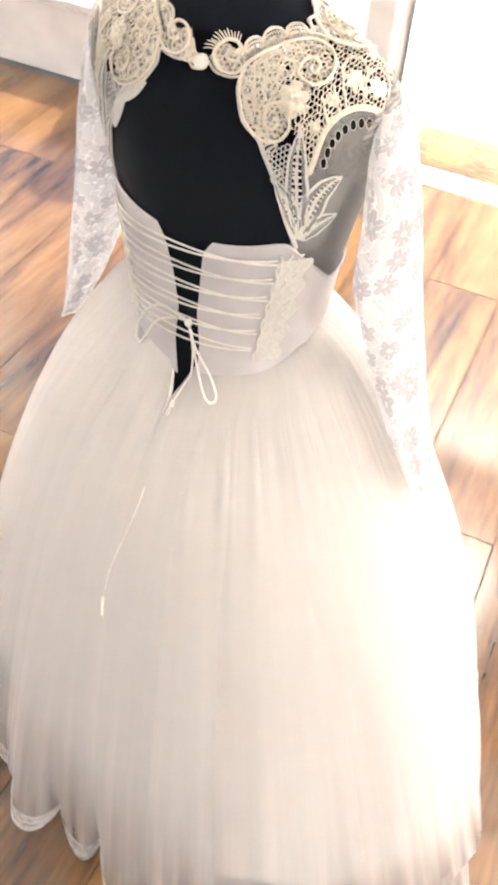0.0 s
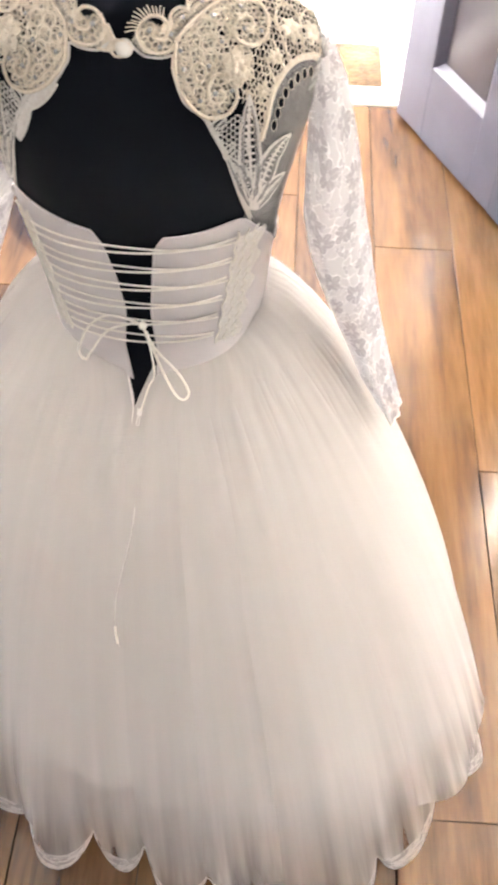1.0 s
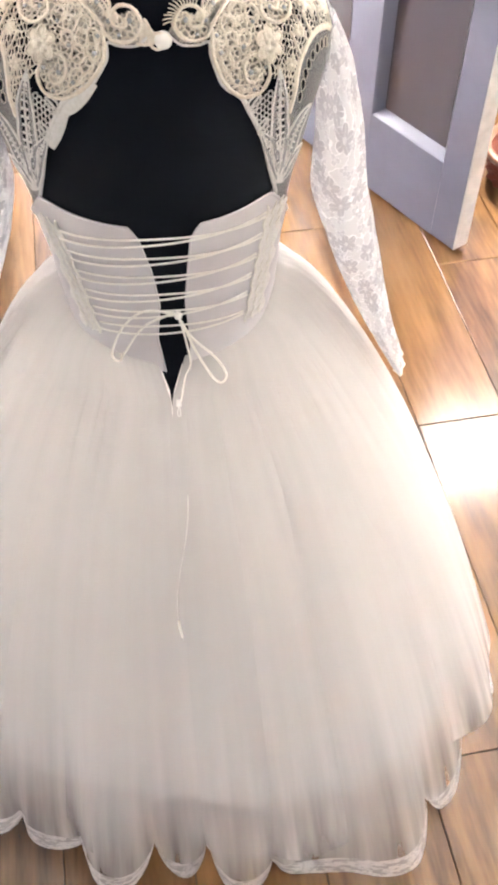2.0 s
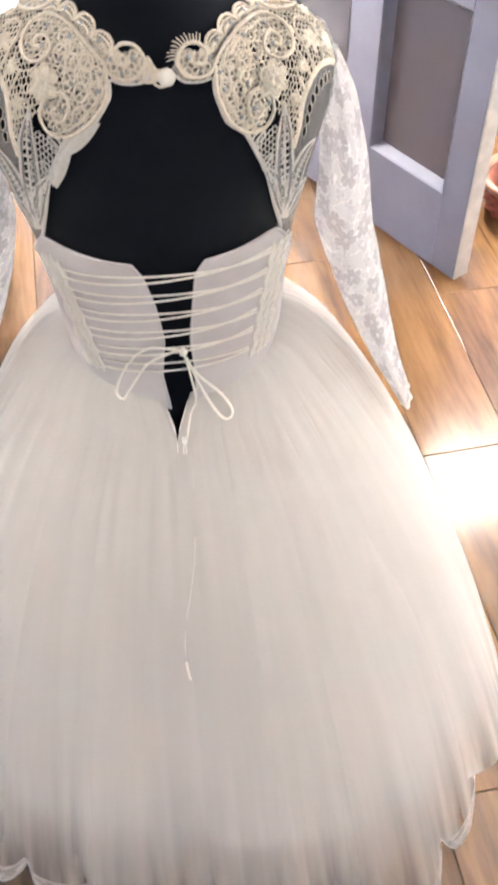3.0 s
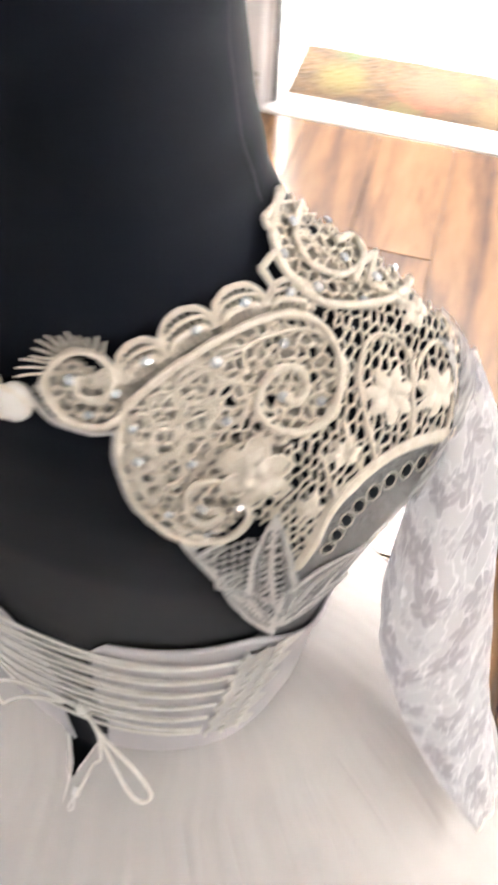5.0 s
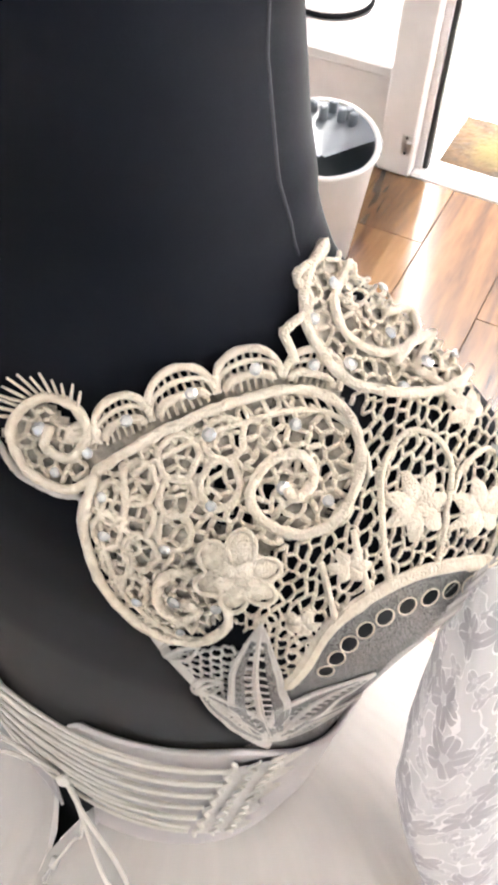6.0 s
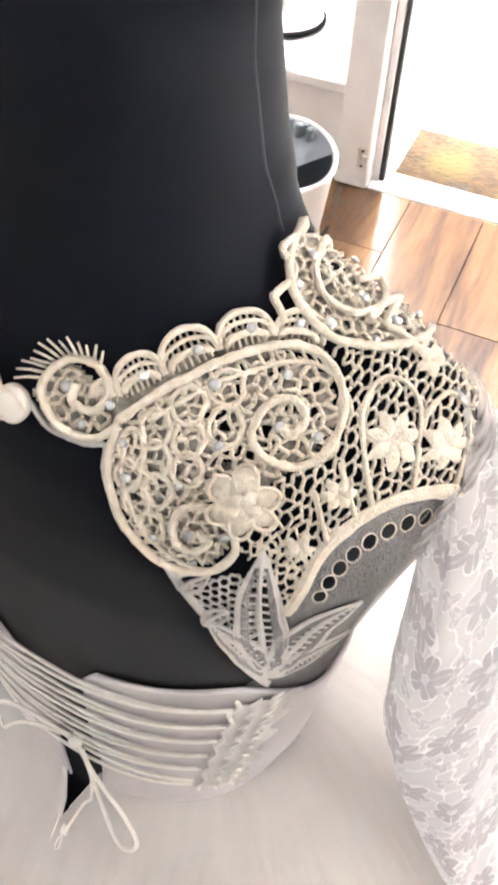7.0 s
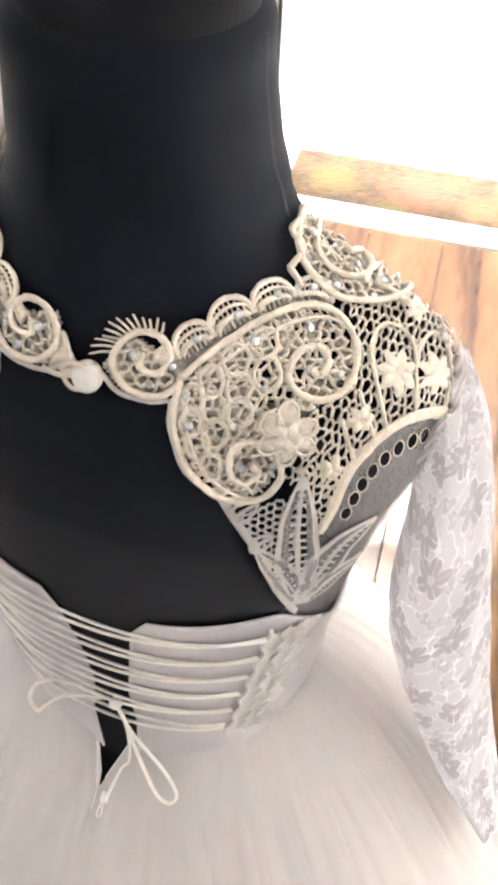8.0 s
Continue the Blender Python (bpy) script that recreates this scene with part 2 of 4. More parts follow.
def part(name, bm, mat, parent, label="", smooth=False):
    """One mesh under a thing or a part, from a bmesh or from (vertices, faces)."""
    if isinstance(bm, tuple):
        me = mesh_of(name, bm[0], bm[1], mat, smooth)
    else:
        me = bpy.data.meshes.new(name)
        bm.to_mesh(me)
        bm.free()
        me.materials.append(mat)
        if smooth:
            me.polygons.foreach_set("use_smooth", [True] * len(me.polygons))
    ob = new(name, me)
    if parent is not None:
        ob.parent = parent
    if label:
        ob["label"] = label
    return ob


def block(x0, x1, y0, y1, z0, z1, bevel=0.002, seg=1):
    bm = bmesh.new()
    bmesh.ops.create_cube(bm, size=1.0)
    for v in bm.verts:
        v.co = Vector((x0 if v.co.x < 0 else x1, y0 if v.co.y < 0 else y1, z0 if v.co.z < 0 else z1))
    if bevel:
        bmesh.ops.bevel(bm, geom=bm.edges[:], offset=bevel, segments=seg, affect="EDGES", profile=0.5)
    return bm


def merge(*some):
    """Joins (vertices, faces) pairs."""
    verts, faces = [], []
    for v, f in some:
        k = len(verts)
        verts += list(v)
        faces += [tuple(i + k for i in q) for q in f]
    return verts, faces


def tube(points, r, sides=6, closed=False):
    """A cord along points; r is one radius or one for each point."""
    pts = [Vector(p) for p in points]
    n = len(pts)
    rs = r if isinstance(r, (list, tuple)) else [r] * n
    verts, faces = [], []
    up = Vector((0.31, -0.87, 0.38))
    for i, p in enumerate(pts):
        a = pts[i - 1] if (i or closed) else p
        b = pts[(i + 1) % n] if (i < n - 1 or closed) else p
        d = (b - a)
        d = d.normalized() if d.length > 1e-9 else Vector((0, 0, 1))
        s = d.cross(up)
        s = s.normalized() if s.length > 1e-6 else Vector((1, 0, 0))
        q = d.cross(s)
        for k in range(sides):
            w = 2 * math.pi * k / sides
            verts.append(p + rs[i] * (math.cos(w) * s + math.sin(w) * q))
    for i in range(n if closed else n - 1):
        j = (i + 1) % n
        for k in range(sides):
            m = (k + 1) % sides
            faces.append((i * sides + k, i * sides + m, j * sides + m, j * sides + k))
    if not closed:
        faces += [tuple(range(sides))[::-1], tuple((n - 1) * sides + k for k in range(sides))]
    return verts, faces


def grid(rows, closed=False):
    """A sheet through rows of points."""
    w = len(rows[0])
    verts = [p for row in rows for p in row]
    faces = [(i * w + k, i * w + (k + 1) % w, (i + 1) * w + (k + 1) % w, (i + 1) * w + k)
             for i in range(len(rows) - 1) for k in range(w if closed else w - 1)]
    return verts, faces


def lathe(profile, n=32, cx=0.0, cy=0.0, sx=1.0, sy=1.0):
    return grid([[(cx + sx * r * math.cos(2 * math.pi * k / n), cy + sy * r * math.sin(2 * math.pi * k / n), z) for k in range(n)] for r, z in profile], True)


def smoothpath(points, n=8):
    """Catmull-Rom through points."""
    p = [Vector(q) for q in points]
    p = [2 * p[0] - p[1]] + p + [2 * p[-1] - p[-2]]
    out = []
    for i in range(1, len(p) - 2):
        for k in range(n):
            t = k / n
            out.append(0.5 * (2 * p[i] + (p[i + 1] - p[i - 1]) * t + (2 * p[i - 1] - 5 * p[i] + 4 * p[i + 1] - p[i + 2]) * t * t + (3 * p[i] - p[i - 1] - 3 * p[i + 1] + p[i + 2]) * t ** 3))
    return out + [p[-2]]


def thing(name, label, category, group="", kind=""):
    return tagged(new(name), label, category, group, kind)


# ---- the room ----
def setting(name, bm, mat, label, category):
    ob = part(name, bm, mat, None)
    ob.matrix_world = ROOM
    return tagged(ob, label, category, kind="structure")


setting("ground", block(-60, 60, V0 + 0.10, 60, -0.35, -0.045, 0), CONCRETE, "pale concrete pavement outside the open door", "ground")
setting("subfloor", block(-2.4, 2.4, -2.4, V0 + 0.06, -0.12, -0.012, 0), RUBBER, "dark underlay below the laminate floor", "floor")
setting("ceiling", block(-2.5, 2.5, -2.5, 2.5, 2.5, 2.6, 0), WALL, "plain white painted ceiling of the shop", "ceiling")
# unseen side walls; their openings are added for the fill lamps
for nm, u0, v0, v1 in (("wall_left", -2.5, -0.3, 1.2), ("wall_right", 2.4, -0.4, 1.5)):
    for a, b, z0, z1 in ((-2.4, 2.4 if u0 < 0 else 1.8, -0.1, 0.5), (-2.4, 2.4 if u0 < 0 else 1.8, 2.0, 2.5), (-2.4, v0, 0.5, 2.0), (v1, 2.4 if u0 < 0 else 1.8, 0.5, 2.0)):
        setting(nm, block(u0, u0 + 0.1, a, b, z0, z1, 0), WALL, "plain white painted side wall, unseen, round an opening added for fill light", "wall")
# unseen back wall, opened only for the added back fill
for nm, u0, u1, z0, z1 in (("wall_back_low", -2.4, 2.4, -0.1, 0.4), ("wall_back_top", -2.4, 2.4, 2.2, 2.5), ("wall_back_left", -2.4, -0.95, 0.4, 2.2), ("wall_back_right", 0.95, 2.4, 0.4, 2.2)):
    setting(nm, block(u0, u1, -2.4, -2.3, z0, z1, 0), WALL, "plain white painted back wall, unseen, round an opening added for fill light", "wall")
setting("wall_front_top", block(-2.4, 2.4, V0, V0 + 0.1, 2.1, 2.5, 0), WALL, "white painted wall over the shop door", "wall")
setting("wall_front_right_low", block(0.47, 2.4, V0, V0 + 0.1, -0.1, 0.22, 0), WALL, "white painted wall below the shop window", "wall")
setting("wall_front_right_end", block(2.0, 2.4, V0, V0 + 0.1, 0.22, 2.1, 0), WALL, "white painted wall beside the shop window", "wall")
setting("door_post_left", block(-0.425, -0.345, V0 - 0.01, V0 + 0.10, 0.0, 2.1, 0.004), GLOSSWHITE, "white painted wooden door post with an iron strike plate", "door frame")
setting("door_post_right", block(0.39, 0.47, V0 - 0.01, V0 + 0.10, 0.0, 2.1, 0.004), GLOSSWHITE, "white painted wooden door post", "door frame")
setting("door_bead", block(-0.345, -0.328, V0 + 0.028, V0 + 0.055, 0.0, 2.1, 0.002), GLOSSWHITE, "white painted bead along the door post", "trim")
setting("door_seal", block(-0.328, -0.316, V0 + 0.035, V0 + 0.06, 0.0, 2.1, 0.002), RUBBER, "worn black draught seal along the door post", "trim")
setting("threshold", block(-0.345, 0.39, V0 + 0.0, V0 + 0.085, -0.05, 0.006, 0.004), GLOSSWHITE, "white painted door threshold with small screw heads", "threshold")

# shop window with a low display platform
setting("window_platform_front", block(-2.4, -0.425, V0 + 0.02, V0 + 0.04, 0.0, 0.205, 0.002), GLOSSWHITE, "white painted low panel below the window platform", "wall")
setting("window_platform", block(-2.4, -0.425, V0 + 0.0, 2.3, 0.215, 0.24, 0.004), WALL, "white window display platform lit by daylight", "platform")
setting("window_side", block(-0.43, -0.40, V0 + 0.10, 2.3, 0.0, 2.1, 0), WALL, "white painted side of the display window", "wall")


# ---- door leaf ----
def door_leaf():
    door = thing("door_1", "grey-blue painted panelled door standing open into the room", "door", kind="structure")
    door.matrix_world = Matrix.Translation((0.108, 1.695, 0)) @ pose(0, 0, 0, 0, 0, -55.5)
    w, th, h = 0.74, 0.042, 2.02
    xs = [0.0, 0.127, 0.345, 0.44, 0.667, w]
    zs = [0.012, 0.197, 0.578, 0.68, 1.15, 1.25, 1.90, h]
    part("leaf_edge", block(w - 0.001, w + 0.002, 0.001, th - 0.001, 0.014, h, 0), EDGEPAINT, door, "pale edge of the door leaf")
    for a, b in ((0, 1), (2, 3), (4, 5)):
        part("stile", block(xs[a], xs[b], 0, th, zs[0], h, 0.002), DOORPAINT, door)
    for a, b in ((1, 2), (3, 4)):
        for c, d in ((0, 1), (2, 3), (4, 5), (6, 7)):
            part("rail", block(xs[a], xs[b], 0.0005, th - 0.0005, zs[c], zs[d], 0), DOORPAINT, door)
        for c, d in ((1, 2), (3, 4), (5, 6)):
            x0, x1, z0, z1 = xs[a], xs[b], zs[c], zs[d]
            pane = part("pane", block(x0, x1, 0.022, 0.028, z0, z1, 0), TINTED, door, "dark smoked panel with a dull shine")
            m = 0.016
            for y0, y1 in ((0.0, 0.022),):
                ring0 = [(x0, y0, z0), (x1, y0, z0), (x1, y0, z1), (x0, y0, z1)]
                ring1 = [(x0 + m, y1, z0 + m), (x1 - m, y1, z0 + m), (x1 - m, y1, z1 - m), (x0 + m, y1, z1 - m)]
                ring2 = [(x0 + 0.003, y0 + 0.003, z0 + 0.003), (x1 - 0.003, y0 + 0.003, z0 + 0.003), (x1 - 0.003, y0 + 0.003, z1 - 0.003), (x0 + 0.003, y0 + 0.003, z1 - 0.003)]
                part("bead", grid([ring0, ring2, ring1], True), DOORPAINT, pane, "bevelled glazing bead")
    return door


door_leaf()

# ---- dress form ----
CX = -0.0125
# height, half width, half depth, centre y, squareness, depth of the front against the back
RINGS = [(0.70, 0.115, 0.105, 0.065, 2.1, 1), (0.80, 0.082, 0.064, 0.062, 2.1, 1), (0.85, 0.079, 0.0605, 0.062, 2.2, 1), (0.90, 0.083, 0.0645, 0.064, 2.3, 1), (0.95, 0.092, 0.0720, 0.068, 2.3, 1),
         (1.00, 0.104, 0.0765, 0.070, 2.3, 1), (1.03, 0.112, 0.075, 0.070, 2.3, 0.8), (1.05, 0.111, 0.071, 0.068, 2.2, 0.6), (1.065, 0.1035, 0.066, 0.066, 2.1, 0.5), (1.074, 0.092, 0.061, 0.065, 2.0, 0.5), (1.081, 0.073, 0.055, 0.064, 2.0, 0.5),
         (1.089, 0.058, 0.050, 0.063, 2.0, 0.6), (1.098, 0.0472, 0.044, 0.062, 2.0, 0.85), (1.115, 0.0410, 0.0395, 0.061, 2.1, 1), (1.14, 0.0376, 0.0368, 0.060, 2.2, 1), (1.170, 0.0374, 0.0368, 0.060, 2.2, 1)]
RING_ARRAY = np.array(RINGS)


def middle(z):
    """The neck stands a little aside of the torso."""
    return float(np.interp(z, [1.078, 1.105], [CX, -0.0082]))


def ring_at(z):
    return [float(np.interp(z, RING_ARRAY[:, 0], RING_ARRAY[:, k])) for k in range(1, 6)]


def skin(theta, z, off=0.0):
    """A point of the form's surface; theta in radians from the middle of the back."""
    a, b, cy, n, ff = ring_at(z)
    s, c = math.sin(theta), math.cos(theta)
    x = math.copysign(abs(s) ** (2 / n), s)
    y = math.copysign(abs(c) ** (2 / n), c)
    return Vector((middle(z) + (a + off) * x, cy - (b + off) * y * (1 if y > 0 else ff), z))


FORM_MESH = []


def dress_form():
    form = thing("dress_form", "black jersey-covered dress form with a tall neck", "dress form")
    zs = [0.70 + 0.005 * k for k in range(91)] + [1.1530, 1.1550, 1.1565, 1.1573]
    rows = [[skin(2 * math.pi * k / 96, z, -0.006 * max(0.0, (z - 1.1500) / 0.0073) ** 2.2) for k in range(96)] for z in zs]
    FORM_MESH.extend(grid(rows, True))
    part("torso", (FORM_MESH[0], FORM_MESH[1]), JERSEY, form, smooth=True)
    part("neck_cap", lathe([(0.001, 1.1905), (0.031, 1.1905), (0.0350, 1.188), (0.0362, 1.183), (0.0362, 1.168), (0.0345, 1.1600), (0.0335, 1.1550)], 40, middle(1.2), 0.060, 1.0, 0.97), CAP, form, "smooth black cap on the neck", smooth=True)
    for side in (1, -1):
        part("side_seam", tube([skin(side * 1.58, 1.072 + 0.0042 * k, -0.0002) for k in range(20)], 0.0006, 6), SEAM, form, "raised side seam", smooth=True)
    part("pole", lathe([(0.014, 0.02), (0.014, 0.75)], 16, CX, 0.065), CAP, form)
    part("base", lathe([(0.001, 0.03), (0.02, 0.03), (0.12, 0.018), (0.14, 0.010), (0.14, 0.0), (0.001, 0.0)], 32, CX, 0.065), CAP, form)
    return form


dress_form()

# ---- dress ----
dress = thing("wedding_dress", "white tulle dress with lace sleeves and laced open back", "dress")
ZW = 0.824  # waist seam


def skirt_point(phi, t, hem, grow, lift=0.0):
    """The skirt's bell: phi from the middle of the back, t from waist to hem."""
    z = ZW + lift + (hem - ZW - lift) * t
    s = t ** 0.7
    return 0.0825 + (0.3475 + grow) * t ** 0.66, 0.078 + (0.282 + grow) * s - 0.016 * math.exp(-(t / 0.12) ** 2), 0.064 + 0.056 * t, z


def with_uv(ob, n, rows):
    """UV over a sheet of rows by n points: across, down."""
    me = ob.data
    uv = me.uv_layers.new(name="cloth")
    ids = np.empty(len(me.loops), dtype=np.int32)
    me.loops.foreach_get("vertex_index", ids)
    co = np.stack([(ids % n) / (n - 1), (ids // n) / (rows - 1)], -1).astype(np.float32)
    uv.data.foreach_set("uv", co.ravel())
    return ob


def skirt_layer(name, mat, hem, grow, folds, seed, label, n=560, rows=44, lift=0.0, scallop=0.0, start=0.0):
    rnd = random.Random(seed)
    waves = [(rnd.randint(9, 17), rnd.uniform(0, 6.28), rnd.uniform(0.5, 1.0)) for _ in range(4)] + [(rnd.randint(4, 8), rnd.uniform(0, 6.28), rnd.uniform(0.6, 1.0)) for _ in range(3)]
    fine = [(rnd.randint(50, 120), rnd.uniform(0, 6.28), rnd.uniform(0.4, 1.0)) for _ in range(6)]
    grid_rows = []
    for i in range(rows):
        t = start + (1 - start) * (i / (rows - 1)) ** 1.2
        row = []
        for k in range(n):
            a, b, cy, z = skirt_point(0, t, hem, grow, lift)
            gap = 0.0
            if z > 0.795:
                gap = np.interp(z, [0.795, 0.812, 0.830], [0.0, 0.0060, 0.0105]) / b
            phi = gap + (2 * math.pi - 2 * gap) * k / (n - 1)
            w = sum(m * math.cos(q * phi + p) for q, p, m in waves) * folds * t ** 1.3
            f = sum(m * math.cos(q * phi + p) for q, p, m in fine) * 0.0011 * (1 - t) ** 11 * min(1, t * 14)
            f += 0.0016 * math.sin(23 * phi + 2.1 * math.sin(5 * phi + seed)) * math.sin(9 * phi + seed) * math.exp(-(t / 0.30) ** 2) * min(1, t * 20)
            notch = 1 - abs(math.sin(10.5 * phi + seed + 1.6 * math.sin(3 * phi + 1) + 0.7 * math.sin(8 * phi))) ** 0.5
            w -= 0.35 * scallop * t ** 7 * notch
            low = max(0.0, -math.sin(phi)) * max(0.0, math.cos(phi) + 0.3)
            w -= 0.020 * t * low
            # the bell is slacker in the middle of the back and behind the right side
            back, rear = math.remainder(phi, 2 * math.pi), phi - 1.98
            w -= 0.010 * math.exp(-(back / 0.32) ** 2) * min(1, t / 0.015) * math.exp(-(t / 0.08) ** 2)
            w -= t ** 2 * (0.030 * math.exp(-(back / 0.42) ** 2) + 0.085 * math.exp(-(rear / 0.45) ** 2) - 0.010 * math.exp(-((phi - 1.40) / 0.22) ** 2))
            dz = 0.030 * min(1.0, 1 - math.cos(phi)) * (1 - t) ** 6 + 0.030 * t * low + scallop * t ** 9 * notch * (0.58 + 0.42 * math.sin(7 * phi + seed)) + 0.014 * t * math.sin(3 * phi + seed) + 0.010 * t ** 4 * math.sin(7 * phi + 2 * seed) + 0.007 * t ** 6 * math.sin(17 * phi + 3 * seed) + 0.004 * t ** 8 * math.sin(41 * phi + seed)
            row.append((CX + (a + w + f) * math.sin(phi), cy - (b + w + f) * math.cos(phi), z + dz))
        grid_rows.append(row)
    return with_uv(part(name, grid(grid_rows), mat, dress, label, smooth=True), n, rows)


skirt_layer("underskirt", LINING, 0.205, -0.064, 0.0020, 3, "opaque white satin underskirt", scallop=0.03)
skirt_layer("tulle_layer", TULLE, 0.150, -0.022, 0.0070, 5, "gathered white tulle", lift=0.002, scallop=0.03)
skirt_layer("tulle_overlay", TULLE, 0.050, 0.0, 0.0100, 8, "gathered sheer white tulle with a scalloped hem", lift=0.004, scallop=0.11)
skirt_layer("lace_hem", HEMLACE, 0.0485, 0.0025, 0.0100, 8, "scalloped floral lace border along the hem", rows=10, lift=0.004, scallop=0.11, start=0.935)


def down(z):
    """The small of the back lies in, and the lacing with it."""
    return z - float(np.interp(z, [0.80, 0.89, 0.945, 0.98], [0.0155, 0.0145, 0.003, 0.0]))


def top_edge(theta):
    """Rises from the lacing to the armhole and falls away under the arm."""
    return 0.949 + 0.010 * min(1, abs(theta) / 0.75) ** 1.6 - 0.050 * max(0.0, min(1, (abs(theta) - 0.85) / 0.7))


GAP_Z = [0.811, 0.845, 0.879, 0.911, 0.939, 0.949]
GAP_L = [-0.0155, -0.0185, -0.0145, -0.0165, -0.0205, -0.0250]
GAP_R = [0.0015, 0.0020, -0.0005, 0.0015, 0.0035, 0.0090]


def bodice_panel(side):
    rows = []
    for i in range(26):
        f = i / 25
        row = []
        for k in range(50):
            g = k / 49
            zc = 0.949 + (0.811 - 0.949) * f
            x = float(np.interp(zc, GAP_Z, GAP_R if side > 0 else GAP_L))
            th0 = abs(x - CX) / 0.082
            th = th0 + (math.pi - th0) * g ** 1.3
            zt = top_edge(th)
            z = zt + (0.811 + 0.040 * min(1, th / 1.3) ** 1.4 - zt) * f
            row.append(skin(side * th, z, 0.0030))
        rows.append(row)
    panel = part("bodice_panel", grid(rows), SATIN, dress, "ivory satin bodice panel", smooth=True)
    part("bound_edge", merge(tube([p + Vector((0, -0.0004, 0)) for p in rows[0][:40]], 0.0011, 6), tube([r[0] for r in rows], 0.0009, 6)), SATIN, panel, "stitched satin edge", smooth=True)
    return panel


for side in (1, -1):
    bodice_panel(side)
    # sheer net between the armhole and the satin, under the arm
    part("side_net", grid([[skin(side * th, z0 + (1.035 - z0) * f, 0.0012) for th, z0 in
                            [(float(np.interp(f, [0, 1], [0.85, 1.38])) + 0.05 * k, top_edge(0.85 + 0.05 * k) - 0.003) for k in range(26)]] for f in [j / 16 for j in range(17)]]),
         FINEMESH, dress, "fine grey-white net under the arm", smooth=True)


def skin_x(x, z, off):
    """The form's back at a given x."""
    a, b, cy, n, ff = ring_at(z)
    r = min(0.999, abs((x - CX) / (a + off)))
    return Vector((x, cy - (b + off) * (1 - r ** n) ** (1 / n), z))


LOOP_L = [(-0.0785, 0.941), (-0.0750, 0.927), (-0.0715, 0.913), (-0.0680, 0.899), (-0.0650, 0.885), (-0.0620, 0.870)]
LOOP_R = [(0.0600, 0.945), (0.0570, 0.931), (0.0535, 0.917), (0.0500, 0.903), (0.0470, 0.889), (0.0440, 0.874)]


LOOP_L, LOOP_R = [(x, down(z)) for x, z in LOOP_L], [(x, down(z)) for x, z in LOOP_R]


def lacing():
    for k in range(6):
        (xl, zl), (xr, zr) = LOOP_L[k], LOOP_R[k]
        for up, (z0, z1) in enumerate(((zl, zr), (zl - 0.006, zr + 0.005))):
            if k == 5 and up:
                z1 = zr - 0.001
            pts = []
            for j in range(25):
                f = j / 24
                x, z = xl + (xr - xl) * f, z0 + (z1 - z0) * f + 0.002 * math.sin(math.pi * f) * (1 - 1.6 * up)
                pts.append(skin_x(x, z, 0.0048 + 0.0012 * up))
            part("lacing_cord", tube(pts, 0.0008, 6), CORDWHITE, dress, "thin white lacing cord", smooth=True)
    # button loops at both sides and a wavy lace edge beside them
    for side, loops in ((1, LOOP_R), (-1, LOOP_L)):
        trim = None
        for strand in range(3):
            pts = []
            for j in range(73):
                f = j / 72
                k = f * 5
                i = min(4, int(k))
                x = loops[i][0] + (loops[i + 1][0] - loops[i][0]) * (k - i)
                z = loops[i][1] + (loops[i + 1][1] - loops[i][1]) * (k - i) + 0.008 - 0.020 * f
                x += side * (0.0010 + 0.0050 * strand + (0.0008 + 0.0002 * strand) * math.sin(2 * math.pi * (6.0 + 3.0 * strand) * f + strand))
                pts.append(skin_x(x, z, 0.0048))
            t = part("loop_trim", tube(pts, 0.0006 if strand else 0.0010, 5), CORDWHITE, trim or dress, "wavy braid of button loops", smooth=True)
            trim = trim or t
        tape = []
        for j in range(30):
            f = j / 29
            x, z = loops[0][0] + (loops[5][0] - loops[0][0]) * f, loops[0][1] + 0.003 + (loops[5][1] - loops[0][1] - 0.015) * f
            tape.append([skin_x(x + side * (0.001 + (0.0135 + 0.0016 * math.sin(28 * f)) * g / 5), z, 0.0042) for g in range(6)])
        part("loop_tape", grid(tape), CORDPALE, trim, "lace tape with a wavy edge", smooth=True)
    # bow
    at = lambda x, z, o=0.007: skin_x(x, down(z), o)  # noqa: E731
    bow = part("bow", tube(smoothpath([at(-0.005, 0.888), at(-0.026, 0.893, 0.010), at(-0.043, 0.878, 0.012), at(-0.0545, 0.850, 0.013), at(-0.050, 0.843, 0.013), at(-0.044, 0.853, 0.012), at(-0.028, 0.879, 0.011), at(-0.006, 0.889)], 8), 0.0010, 6), CORDWHITE, dress, "loose bow of white lacing cord", smooth=True)
    part("bow_loop", tube(smoothpath([at(-0.003, 0.884), at(0.006, 0.866, 0.011), at(0.022, 0.849, 0.016), at(0.030, 0.834, 0.02), at(0.027, 0.828, 0.022), at(0.020, 0.833, 0.020), at(0.008, 0.855, 0.013), at(-0.001, 0.880)], 8), 0.0010, 6), CORDWHITE, bow, smooth=True)
    on_skirt = lambda x, z: Vector((x, -(lambda q: q[1] - q[2])(skirt_point(0, (ZW - z) / (ZW - 0.05), 0.05, 0.0)) - 0.003, z))  # noqa: E731
    part("bow_end", tube(smoothpath([at(-0.003, 0.886), at(0.001, 0.862, 0.008), at(0.0035, 0.842, 0.012), on_skirt(-0.001, 0.815), on_skirt(-0.005, 0.800)], 8), 0.0008, 6), CORDWHITE, bow, smooth=True)
    knot = lathe([(0.0003, -0.003), (0.0026, -0.0018), (0.0032, 0.0), (0.0026, 0.0018), (0.0003, 0.003)], 12)
    ob = part("knot", knot, CORDWHITE, bow, smooth=True)
    ob.location = at(-0.003, 0.886, 0.007)


lacing()


